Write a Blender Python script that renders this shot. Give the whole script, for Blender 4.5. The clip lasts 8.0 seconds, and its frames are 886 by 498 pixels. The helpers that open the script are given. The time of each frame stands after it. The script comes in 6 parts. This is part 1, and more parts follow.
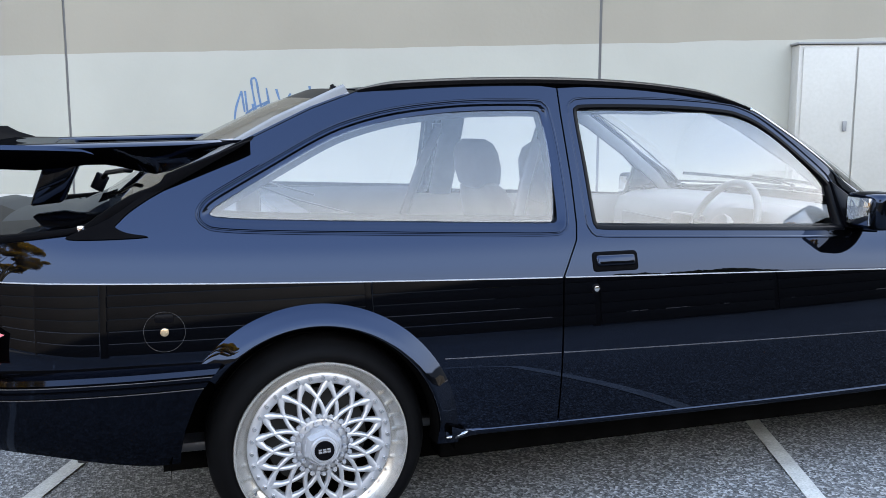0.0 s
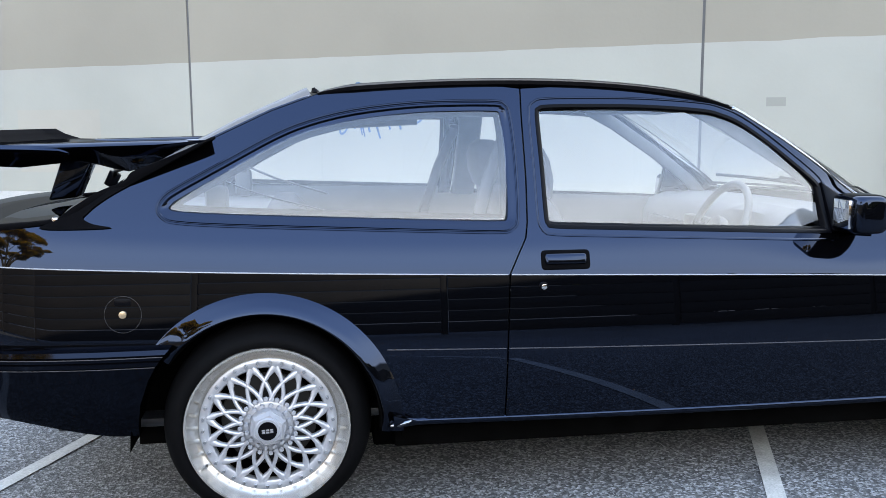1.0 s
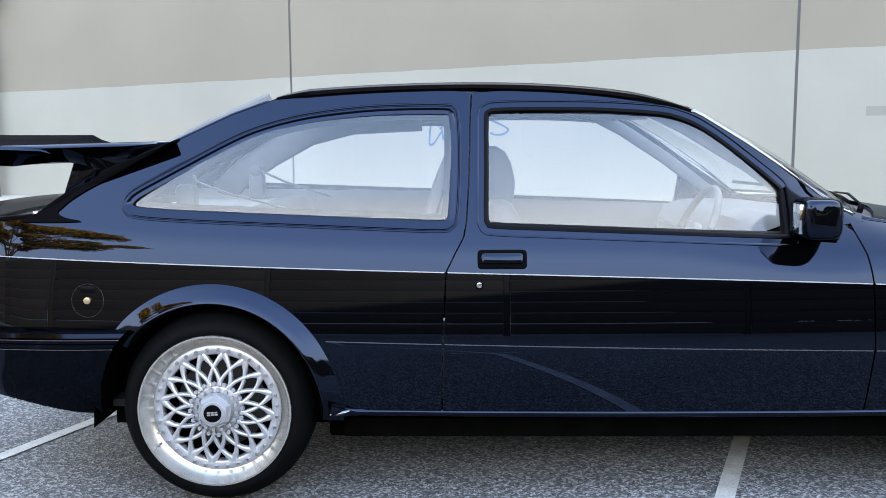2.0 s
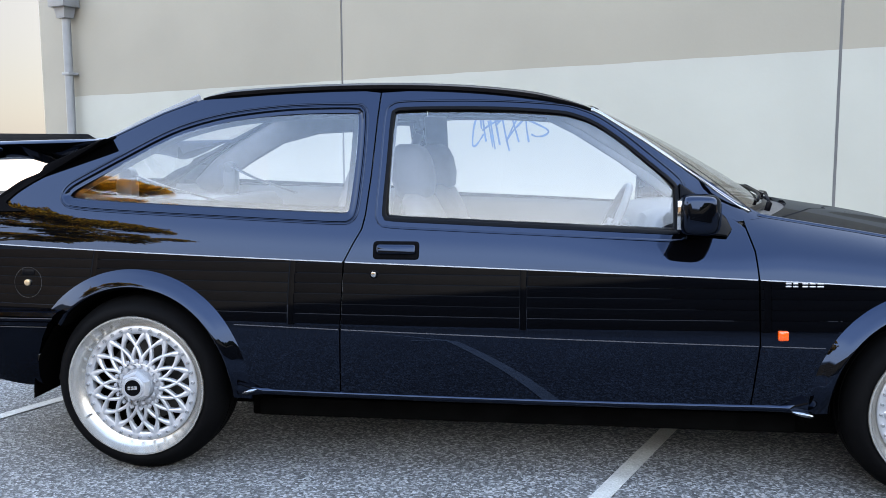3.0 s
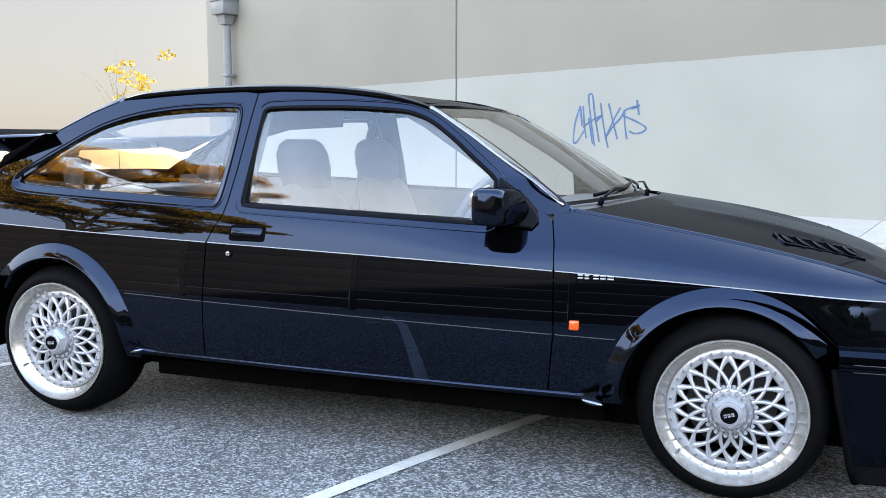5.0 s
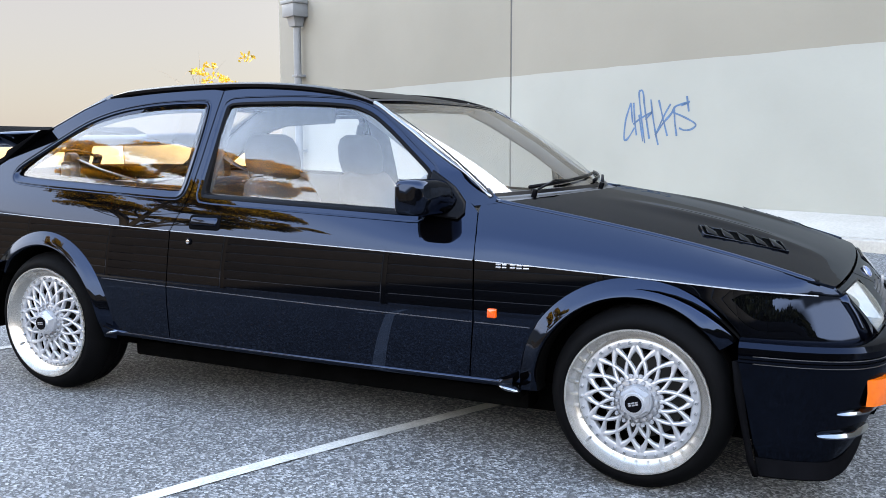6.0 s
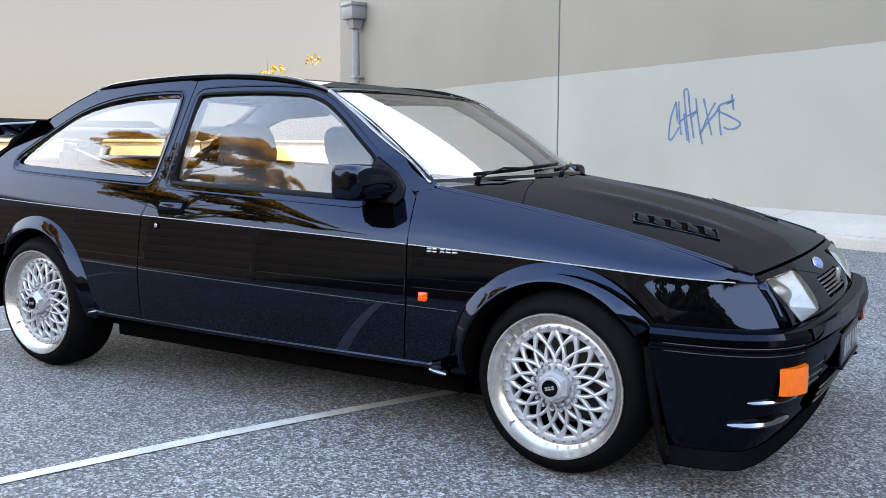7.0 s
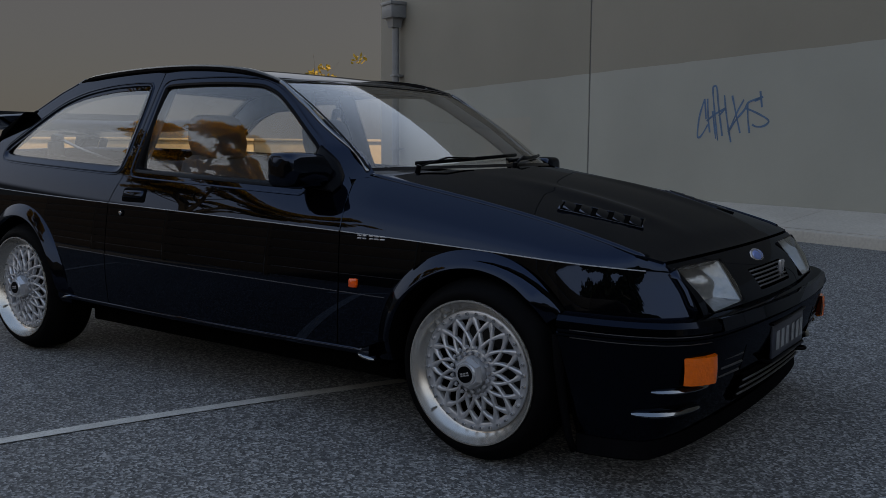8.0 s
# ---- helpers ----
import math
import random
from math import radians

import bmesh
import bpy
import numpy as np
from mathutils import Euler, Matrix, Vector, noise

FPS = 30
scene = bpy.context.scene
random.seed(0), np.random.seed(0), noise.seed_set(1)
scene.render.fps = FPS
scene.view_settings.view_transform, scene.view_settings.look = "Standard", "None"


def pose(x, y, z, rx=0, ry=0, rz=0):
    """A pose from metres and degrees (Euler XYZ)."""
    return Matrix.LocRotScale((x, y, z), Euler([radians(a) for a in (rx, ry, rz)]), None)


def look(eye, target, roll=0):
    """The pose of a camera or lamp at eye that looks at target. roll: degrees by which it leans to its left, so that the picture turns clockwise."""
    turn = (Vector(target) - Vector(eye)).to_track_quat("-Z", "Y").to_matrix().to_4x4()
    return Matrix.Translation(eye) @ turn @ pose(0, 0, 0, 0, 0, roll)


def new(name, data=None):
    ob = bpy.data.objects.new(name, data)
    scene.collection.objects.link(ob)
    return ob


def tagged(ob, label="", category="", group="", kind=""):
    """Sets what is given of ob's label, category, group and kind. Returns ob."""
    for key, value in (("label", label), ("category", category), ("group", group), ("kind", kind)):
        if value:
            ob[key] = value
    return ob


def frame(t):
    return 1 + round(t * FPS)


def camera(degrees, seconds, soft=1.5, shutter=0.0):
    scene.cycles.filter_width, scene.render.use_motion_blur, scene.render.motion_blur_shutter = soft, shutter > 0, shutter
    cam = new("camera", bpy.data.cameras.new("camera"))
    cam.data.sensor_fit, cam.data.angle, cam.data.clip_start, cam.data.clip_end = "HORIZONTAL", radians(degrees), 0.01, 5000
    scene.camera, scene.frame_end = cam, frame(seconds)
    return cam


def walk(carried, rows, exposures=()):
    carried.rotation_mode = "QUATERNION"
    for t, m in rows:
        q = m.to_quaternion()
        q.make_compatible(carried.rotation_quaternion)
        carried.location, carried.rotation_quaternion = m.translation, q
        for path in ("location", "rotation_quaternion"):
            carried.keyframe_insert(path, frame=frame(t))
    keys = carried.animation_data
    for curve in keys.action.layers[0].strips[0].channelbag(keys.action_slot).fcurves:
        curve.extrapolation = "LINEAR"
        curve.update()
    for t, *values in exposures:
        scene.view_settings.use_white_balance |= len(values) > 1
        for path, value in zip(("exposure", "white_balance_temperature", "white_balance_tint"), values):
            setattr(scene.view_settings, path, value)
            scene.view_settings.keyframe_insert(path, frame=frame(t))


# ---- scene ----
cam = camera(53.0, 8.0, soft=0.75)
PATH = [
    (0, (-1.708, -3.129, 1.196), (-1.1, -1.245, 0.912), 0.0),
    (0.5, (-1.432, -3.234, 1.194), (-0.994, -1.303, 0.912), -0.1),
    (1, (-1.147, -3.355, 1.186), (-0.867, -1.394, 0.91), -0.3),
    (1.5, (-0.858, -3.412, 1.151), (-0.74, -1.43, 0.905), -0.3),
    (2.8, (-0.028, -3.594, 1.139), (-0.237, -1.619, 0.900), -0.3),
    (3, (0.098, -3.6, 1.124), (-0.145, -1.629, 0.889), -0.2),
    (3.5, (0.428, -3.592, 1.111), (0.078, -1.637, 0.875), -0.1),
    (4, (0.75, -3.6, 1.122), (0.29, -1.669, 0.884), -0.0),
    (4.5, (1.075, -3.605, 1.124), (0.501, -1.704, 0.881), -0.1),
    (5.8, (1.856, -3.465, 1.101), (1.007, -1.67, 0.86), 0.1),
    (6, (1.961, -3.447, 1.097), (1.076, -1.669, 0.854), -0.1),
    (6.5, (2.214, -3.382, 1.067), (1.24, -1.651, 0.831), 0.0),
    (7, (2.425, -3.249, 1.036), (1.378, -1.561, 0.802), 0.1),
    (7.5, (2.617, -3.14, 1.021), (1.516, -1.486, 0.789), 0.3),
    (8, (2.813, -3.028, 0.996), (1.65, -1.417, 0.763), 0.3),
]
# seconds, stops, kelvin, tint: the clip turns a little cooler in its middle and fades out at the end
EXPOSURES = [(0.0, 5.10, 10700, 14), (1.5, 5.14, 10650, 14), (3.0, 5.19, 10550, 14), (3.5, 5.22, 9350, 11), (4.0, 5.22, 9500, 11), (4.5, 5.22, 9950, 12), (6.0, 5.22, 10900, 15), (6.8, 5.22, 10900, 15),
             (7.0, 4.96, 10900, 15), (7.25, 4.52, 10900, 15), (7.5, 4.02, 10900, 15), (7.75, 3.34, 10900, 15), (8.0, 2.50, 10900, 15)]
walk(cam, [(t, look(eye, target, roll)) for t, eye, target, roll in PATH], EXPOSURES)

# ---- world and sun ----
SUN_EL, SUN_ROT = radians(22.5), math.atan2(0.6, 0.8)
world = bpy.data.worlds.new("world")
scene.world = world
world.use_nodes = True
wn = world.node_tree.nodes
sky = wn.new("ShaderNodeTexSky")
sky.sky_type, sky.sun_disc, sky.sun_elevation, sky.sun_rotation = "NISHITA", False, SUN_EL, SUN_ROT
wn["Background"].inputs["Strength"].default_value = 0.14
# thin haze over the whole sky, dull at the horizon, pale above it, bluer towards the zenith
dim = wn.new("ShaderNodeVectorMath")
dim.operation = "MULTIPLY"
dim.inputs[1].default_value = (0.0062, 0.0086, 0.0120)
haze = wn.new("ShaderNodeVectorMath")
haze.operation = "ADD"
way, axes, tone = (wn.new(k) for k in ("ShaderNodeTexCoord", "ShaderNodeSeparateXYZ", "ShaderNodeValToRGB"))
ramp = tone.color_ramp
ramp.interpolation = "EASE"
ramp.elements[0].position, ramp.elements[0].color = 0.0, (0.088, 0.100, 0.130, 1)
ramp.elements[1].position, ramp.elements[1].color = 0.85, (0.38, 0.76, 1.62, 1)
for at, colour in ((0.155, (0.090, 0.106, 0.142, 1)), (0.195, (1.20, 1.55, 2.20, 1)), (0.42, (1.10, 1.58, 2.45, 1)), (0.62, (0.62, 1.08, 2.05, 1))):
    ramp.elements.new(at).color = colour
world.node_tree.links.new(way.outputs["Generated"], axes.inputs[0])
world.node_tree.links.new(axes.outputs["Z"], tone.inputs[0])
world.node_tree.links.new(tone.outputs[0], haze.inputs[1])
world.node_tree.links.new(sky.outputs[0], dim.inputs[0])
world.node_tree.links.new(dim.outputs[0], haze.inputs[0])
# the haze glows broadly round the sun, behind the building
near, wide, glow, lit = (wn.new(k) for k in ("ShaderNodeVectorMath", "ShaderNodeMath", "ShaderNodeVectorMath", "ShaderNodeVectorMath"))
near.operation, wide.operation, glow.operation, lit.operation = "DOT_PRODUCT", "POWER", "SCALE", "ADD"
near.inputs[1].default_value = (0.6 * math.cos(SUN_EL), 0.8 * math.cos(SUN_EL), math.sin(SUN_EL))
wide.use_clamp, wide.inputs[1].default_value = True, 5.0
glow.inputs[0].default_value = (2.0, 2.35, 2.7)
world.node_tree.links.new(way.outputs["Generated"], near.inputs[0])
above = wn.new("ShaderNodeMath")
above.operation, above.inputs[1].default_value = "MAXIMUM", 0.0
world.node_tree.links.new(near.outputs["Value"], above.inputs[0])
world.node_tree.links.new(above.outputs[0], wide.inputs[0])
world.node_tree.links.new(wide.outputs[0], glow.inputs["Scale"])
world.node_tree.links.new(haze.outputs[0], lit.inputs[0])
world.node_tree.links.new(glow.outputs[0], lit.inputs[1])
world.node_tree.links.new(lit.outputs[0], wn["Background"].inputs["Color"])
sun_data = bpy.data.lights.new("sun", "SUN")
sun_data.energy, sun_data.angle, sun_data.color = 2.4, radians(0.5), (1.0, 0.86, 0.68)
sun = new("sun", sun_data)
sun.matrix_world = look((0.6 * 40, 0.8 * 40, 40 * math.tan(SUN_EL)), (0, 0, 0))


# ---- materials ----
def material(name, color, rough=0.5, metal=0.0, coat=0.0, spec=0.5, vary=0.0, vscale=8.0, fine=0.0, fscale=120.0, bump=0.0, bscale=200.0, tint=None, per_object=0.0):
    """A principled material whose colour varies at two scales, with fine relief."""
    m = bpy.data.materials.new(name)
    m.use_nodes = True
    nt = m.node_tree
    b = nt.nodes["Principled BSDF"]
    b.inputs["Base Color"].default_value = (*color, 1)
    b.inputs["Roughness"].default_value = rough
    b.inputs["Metallic"].default_value = metal
    b.inputs["Coat Weight"].default_value = coat
    b.inputs["Coat Roughness"].default_value = 0.02
    b.inputs["Specular IOR Level"].default_value = spec
    co = nt.nodes.new("ShaderNodeTexCoord")
    if vary or fine or per_object:
        out = None
        for amount, scale, detail in ((vary, vscale, 6.0), (fine, fscale, 2.0)):
            if not amount:
                continue
            n = nt.nodes.new("ShaderNodeTexNoise")
            n.inputs["Scale"].default_value, n.inputs["Detail"].default_value = scale, detail
            nt.links.new(co.outputs["Object"], n.inputs["Vector"])
            mr = nt.nodes.new("ShaderNodeMapRange")
            mr.inputs["From Min"].default_value, mr.inputs["From Max"].default_value = 0.28, 0.72
            mr.inputs["To Min"].default_value, mr.inputs["To Max"].default_value = 1 - amount, 1 + amount
            nt.links.new(n.outputs["Fac"], mr.inputs["Value"])
            out = times(nt, out, mr.outputs[0])
        if per_object:
            info = nt.nodes.new("ShaderNodeObjectInfo")
            mr = nt.nodes.new("ShaderNodeMapRange")
            mr.inputs["To Min"].default_value, mr.inputs["To Max"].default_value = 1 - per_object, 1 + per_object
            nt.links.new(info.outputs["Random"], mr.inputs["Value"])
            out = times(nt, out, mr.outputs[0])
        mix = nt.nodes.new("ShaderNodeVectorMath")
        mix.operation = "SCALE"
        mix.inputs[0].default_value = color
        nt.links.new(out, mix.inputs["Scale"])
        nt.links.new(mix.outputs[0], b.inputs["Base Color"])
    if bump:
        n = nt.nodes.new("ShaderNodeTexNoise")
        n.inputs["Scale"].default_value, n.inputs["Detail"].default_value = bscale, 4.0
        nt.links.new(co.outputs["Object"], n.inputs["Vector"])
        bp = nt.nodes.new("ShaderNodeBump")
        bp.inputs["Strength"].default_value, bp.inputs["Distance"].default_value = bump, 0.01
        nt.links.new(n.outputs["Fac"], bp.inputs["Height"])
        nt.links.new(bp.outputs[0], b.inputs["Normal"])
    return m


def times(nt, a, b):
    if a is None:
        return b
    m = nt.nodes.new("ShaderNodeMath")
    m.operation = "MULTIPLY"
    nt.links.new(a, m.inputs[0])
    nt.links.new(b, m.inputs[1])
    return m.outputs[0]


def glass_material(name, tint, gain):
    """A thin pane: clear with a mirror reflection that grows at grazing angles."""
    m = bpy.data.materials.new(name)
    m.use_nodes = True
    nt = m.node_tree
    nt.nodes.remove(nt.nodes["Principled BSDF"])
    tr, gl, mx, fr, mu, ad = (nt.nodes.new(k) for k in ("ShaderNodeBsdfTransparent", "ShaderNodeBsdfGlossy", "ShaderNodeMixShader", "ShaderNodeLayerWeight", "ShaderNodeMath", "ShaderNodeMath"))
    tr.inputs["Color"].default_value = (*tint, 1)
    gl.inputs["Roughness"].default_value = 0.0
    fr.inputs["Blend"].default_value = 0.5
    mu.operation, mu.inputs[1].default_value = "POWER", 3.5
    ad.operation, ad.use_clamp = "MULTIPLY_ADD", True
    ad.inputs[1].default_value, ad.inputs[2].default_value = 0.9 - gain, gain
    nt.links.new(fr.outputs["Facing"], mu.inputs[0])
    nt.links.new(mu.outputs[0], ad.inputs[0])
    nt.links.new(ad.outputs[0], mx.inputs[0])
    nt.links.new(tr.outputs[0], mx.inputs[1])
    nt.links.new(gl.outputs[0], mx.inputs[2])
    nt.links.new(mx.outputs[0], nt.nodes["Material Output"].inputs["Surface"])
    return m


def paint_material(name, rough, level, rise):
    """Black lacquer: a dark ground under a blue-tinted gloss that grows at grazing angles."""
    m = bpy.data.materials.new(name)
    m.use_nodes = True
    nt = m.node_tree
    b = nt.nodes["Principled BSDF"]
    b.inputs["Roughness"].default_value, b.inputs["Specular IOR Level"].default_value = 0.6, 0.0
    co, fl, fm, gl, mx, fr, mu, ad, tint = (nt.nodes.new(k) for k in ("ShaderNodeTexCoord", "ShaderNodeTexNoise", "ShaderNodeValToRGB", "ShaderNodeBsdfGlossy", "ShaderNodeMixShader", "ShaderNodeLayerWeight", "ShaderNodeMath", "ShaderNodeMath", "ShaderNodeMix"))
    # fine flake in the ground coat
    fl.inputs["Scale"].default_value = 900
    fm.color_ramp.elements[0].color, fm.color_ramp.elements[1].color = (0.0004, 0.0004, 0.0005, 1), (0.0007, 0.0007, 0.0009, 1)
    nt.links.new(co.outputs["Object"], fl.inputs["Vector"])
    nt.links.new(fl.outputs["Fac"], fm.inputs[0])
    nt.links.new(fm.outputs[0], b.inputs["Base Color"])
    gl.inputs["Roughness"].default_value = rough
    fr.inputs["Blend"].default_value = 0.5
    mu.operation, mu.inputs[1].default_value = "POWER", 4.5
    ad.operation, ad.use_clamp = "MULTIPLY_ADD", True
    ad.inputs[1].default_value, ad.inputs[2].default_value = rise, level
    tint.data_type = "RGBA"
    # the sky's blue sheen is put into the gloss colour, paler at grazing angles
    tint.inputs[6].default_value, tint.inputs[7].default_value = (0.37, 0.58, 1.0, 1), (0.86, 0.92, 1.0, 1)
    for a, c in ((fr.outputs["Facing"], mu.inputs[0]), (mu.outputs[0], ad.inputs[0]), (ad.outputs[0], mx.inputs[0]), (fr.outputs["Facing"], tint.inputs[0]), (tint.outputs[2], gl.inputs["Color"]), (b.outputs[0], mx.inputs[1]), (gl.outputs[0], mx.inputs[2]), (mx.outputs[0], nt.nodes["Material Output"].inputs["Surface"])):
        nt.links.new(a, c)
    return m


PAINT = paint_material("black_paint", 0.012, 0.031, 0.30)
BUMPER = paint_material("satin_black_bumper", 0.07, 0.014, 0.22)
# brighter than the paint: stands in for highlights on fins, sill tips, screen edge
GLINT = material("glint_metal", (0.15, 0.16, 0.17), 0.10, metal=1.0, vary=0.05)
TRIM = material("black_rubber_trim", (0.0018, 0.0018, 0.0024), 0.3, spec=0.035, fine=0.15, fscale=300)
PLASTIC = material("black_plastic", (0.018, 0.018, 0.02), 0.45, vary=0.15, vscale=30, bump=0.05, bscale=900)
# near-black without gloss, so underside and recesses show the dark of shade
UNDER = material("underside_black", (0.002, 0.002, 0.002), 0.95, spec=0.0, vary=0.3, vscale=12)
TYRE = material("tyre_rubber", (0.002, 0.002, 0.0022), 0.7, spec=0.03, vary=0.2, vscale=20, fine=0.15, fscale=200)
ALLOY = material("silver_alloy", (0.345, 0.355, 0.375), 0.34, metal=0.6, vary=0.06, vscale=40)
POLISH = material("polished_lip", (0.41, 0.39, 0.36), 0.26, metal=0.85, vary=0.05, vscale=25)
LIPRUBBER = material("matt_black_rubber", (0.0022, 0.0022, 0.0026), 0.6, spec=0.004, vary=0.15, vscale=20)
STEEL = material("shaded_brake_steel", (0.02, 0.02, 0.02), 0.5, metal=0.4, vary=0.2, vscale=30)
CHROME = material("chrome", (0.512, 0.512, 0.512), 0.08, metal=1.0, vary=0.03)
BADGE = material("silver_badge", (0.25, 0.25, 0.26), 0.25, metal=0.6, vary=0.05)
BRASS = material("brass_lock", (0.480, 0.352, 0.224), 0.3, metal=0.8, vary=0.1, vscale=60)
AMBER = material("amber_lens", (0.56, 0.085, 0.002), 0.2, coat=0.6, vary=0.12, vscale=60, bump=0.2, bscale=150)
ORANGE = material("orange_repeater", (0.62, 0.06, 0.004), 0.2, coat=0.6, vary=0.1, vscale=90)
REDLENS = material("red_lens", (0.320, 0.013, 0.006), 0.2, coat=0.6, vary=0.1, vscale=60)
LAMP = material("lamp_reflector", (0.25, 0.255, 0.26), 0.3, metal=0.8, vary=0.25, vscale=18, bump=0.5, bscale=25)
MIRROR = material("mirror_glass", (0.55, 0.56, 0.58), 0.02, metal=1.0)
CLOTH = material("grey_cloth", (0.040, 0.041, 0.044), 0.9, vary=0.15, vscale=10, fine=0.2, fscale=250)
DASH = material("grey_dash", (0.054, 0.056, 0.058), 0.6, vary=0.1, vscale=12, bump=0.1, bscale=500)
HEADLINER = material("grey_headliner", (0.092, 0.094, 0.098), 0.9, vary=0.08, vscale=20)
GLASS = glass_material("car_glass", (0.92, 0.93, 0.93), 0.078)
LENS = glass_material("lamp_glass", (0.93, 0.95, 0.95), 0.07)
PLATE = material("plate_dark", (0.012, 0.014, 0.022), 0.4, vary=0.05)
INK = material("pale_characters", (0.16, 0.17, 0.18), 0.5, vary=0.1)
STRIPE = material("silver_pinstripe", (0.179, 0.186, 0.198), 0.4, metal=0.2, vary=0.05)
# grey for faint glints drawn as thin strips along pressed edges
DIMGLINT = material("grey_edge_glint", (0.038, 0.038, 0.042), 0.4, metal=0.2, vary=0.05)
BLUE = material("blue_emblem", (0.05, 0.10, 0.25), 0.25, coat=0.5, vary=0.1)


# ---- mesh helpers ----
def mesh_ob(name, verts, faces, mat, parent=None, label="", normals=None, smooth=True):
    me = bpy.data.meshes.new(name)
    me.from_pydata([tuple(v) for v in verts], [], [tuple(f) for f in faces])
    me.materials.append(mat)
    if smooth:
        me.polygons.foreach_set("use_smooth", [True] * len(me.polygons))
    me.update()
    if normals is not None:
        me.normals_split_custom_set_from_vertices([tuple(n) for n in normals])
    ob = new(name, me)
    ob.parent = parent
    if label:
        tagged(ob, label)
    return ob


def part(name, bm, mat, parent, label="", angle=35):
    me = bpy.data.meshes.new(name)
    bmesh.ops.recalc_face_normals(bm, faces=bm.faces)
    bm.to_mesh(me)
    bm.free()
    me.materials.append(mat)
    me.polygons.foreach_set("use_smooth", [True] * len(me.polygons))
    me.set_sharp_from_angle(angle=radians(angle))
    ob = new(name, me)
    ob.parent = parent
    if label:
        tagged(ob, label)
    return ob


def empty(name, m, label, category, group=""):
    ob = new(name)
    ob.matrix_basis = m
    return tagged(ob, label, category, group)


def box_bm(bm, x0, x1, y0, y1, z0, z1, bevel=0.0, m=None):
    made = bmesh.ops.create_cube(bm, size=1.0, matrix=Matrix.Translation(((x0 + x1) / 2, (y0 + y1) / 2, (z0 + z1) / 2)) @ Matrix.Diagonal((x1 - x0, y1 - y0, z1 - z0, 1)))
    vs = made["verts"]
    if bevel:
        es = list({e for v in vs for e in v.link_edges})
        out = bmesh.ops.bevel(bm, geom=es, offset=bevel, segments=2, profile=0.5, affect="EDGES", clamp_overlap=True)
        vs = list({v for f in out["faces"] for v in f.verts} | {v for v in vs if v.is_valid})
    if m is not None:
        bmesh.ops.transform(bm, matrix=m, verts=vs)
    return vs


def box(name, x0, x1, y0, y1, z0, z1, mat, parent, bevel=0.004, label="", m=None):
    bm = bmesh.new()
    box_bm(bm, x0, x1, y0, y1, z0, z1, bevel, m)
    return part(name, bm, mat, parent, label)


def cyl(name, a, b, r, mat, parent, r2=None, n=20, label="", bevel=0.0):
    """A round bar from a to b."""
    a, b = Vector(a), Vector(b)
    bm = bmesh.new()
    d = b - a
    m = Matrix.Translation((a + b) / 2) @ d.to_track_quat("Z", "Y").to_matrix().to_4x4()
    bmesh.ops.create_cone(bm, cap_ends=True, segments=n, radius1=r, radius2=r if r2 is None else r2, depth=d.length, matrix=m)
    if bevel:
        es = [e for e in bm.edges if len(e.link_faces) == 2 and e.calc_face_angle() > 1.0]
        bmesh.ops.bevel(bm, geom=es, offset=bevel, segments=2, profile=0.5, affect="EDGES", clamp_overlap=True)
    return part(name, bm, mat, parent, label)


def sweep(name, pts, r, mat, parent, label="", n=8, flat=1.0, up=(0, 0, 1)):
    """A bar of round or flattened section along points."""
    pts = [Vector(p) for p in pts]
    verts, faces = [], []
    for i, p in enumerate(pts):
        d = (pts[min(i + 1, len(pts) - 1)] - pts[max(i - 1, 0)]).normalized()
        s = d.cross(Vector(up))
        s = s.normalized() if s.length > 1e-4 else Vector((1, 0, 0))
        u = s.cross(d)
        for k in range(n):
            a = 2 * math.pi * k / n
            verts.append(p + s * (r * math.cos(a)) + u * (r * flat * math.sin(a)))
    for i in range(len(pts) - 1):
        for k in range(n):
            faces.append((i * n + k, i * n + (k + 1) % n, (i + 1) * n + (k + 1) % n, (i + 1) * n + k))
    faces += [tuple(range(n))[::-1], tuple((len(pts) - 1) * n + k for k in range(n))]
    return mesh_ob(name, verts, faces, mat, parent, label)


def loft(name, rows, mat, parent, label="", close=False, cap=True, angle=35, side=-1):
    """A skin over rows of points of equal length; close joins each row's ends."""
    n = len(rows[0])
    bm = bmesh.new()
    vs = [[bm.verts.new((p[0], p[1] * -side, p[2])) for p in r] for r in rows]
    for i in range(len(rows) - 1):
        for k in range(n if close else n - 1):
            q = [vs[i][k], vs[i][(k + 1) % n], vs[i + 1][(k + 1) % n], vs[i + 1][k]]
            if len({v.co.to_tuple(5) for v in q}) >= 3:
                bm.faces.new(q)
    if close and cap:
        bm.faces.new(vs[0][::-1])
        bm.faces.new(vs[-1])
    bmesh.ops.remove_doubles(bm, verts=bm.verts, dist=1e-5)
    return part(name, bm, mat, parent, label, angle)


def inside(poly, x, z):
    hit = False
    j = len(poly) - 1
    for i in range(len(poly)):
        (xi, zi), (xj, zj) = poly[i], poly[j]
        if (zi > z) != (zj > z) and x < (xj - xi) * (z - zi) / (zj - zi) + xi:
            hit = not hit
        j = i
    return hit


def spaced(poly, step):
    out = []
    for i in range(len(poly)):
        a, b = Vector(poly[i]), Vector(poly[(i + 1) % len(poly)])
        n = max(1, round((b - a).length / step))
        out += [tuple(a.lerp(b, k / n)) for k in range(n)]
    return out


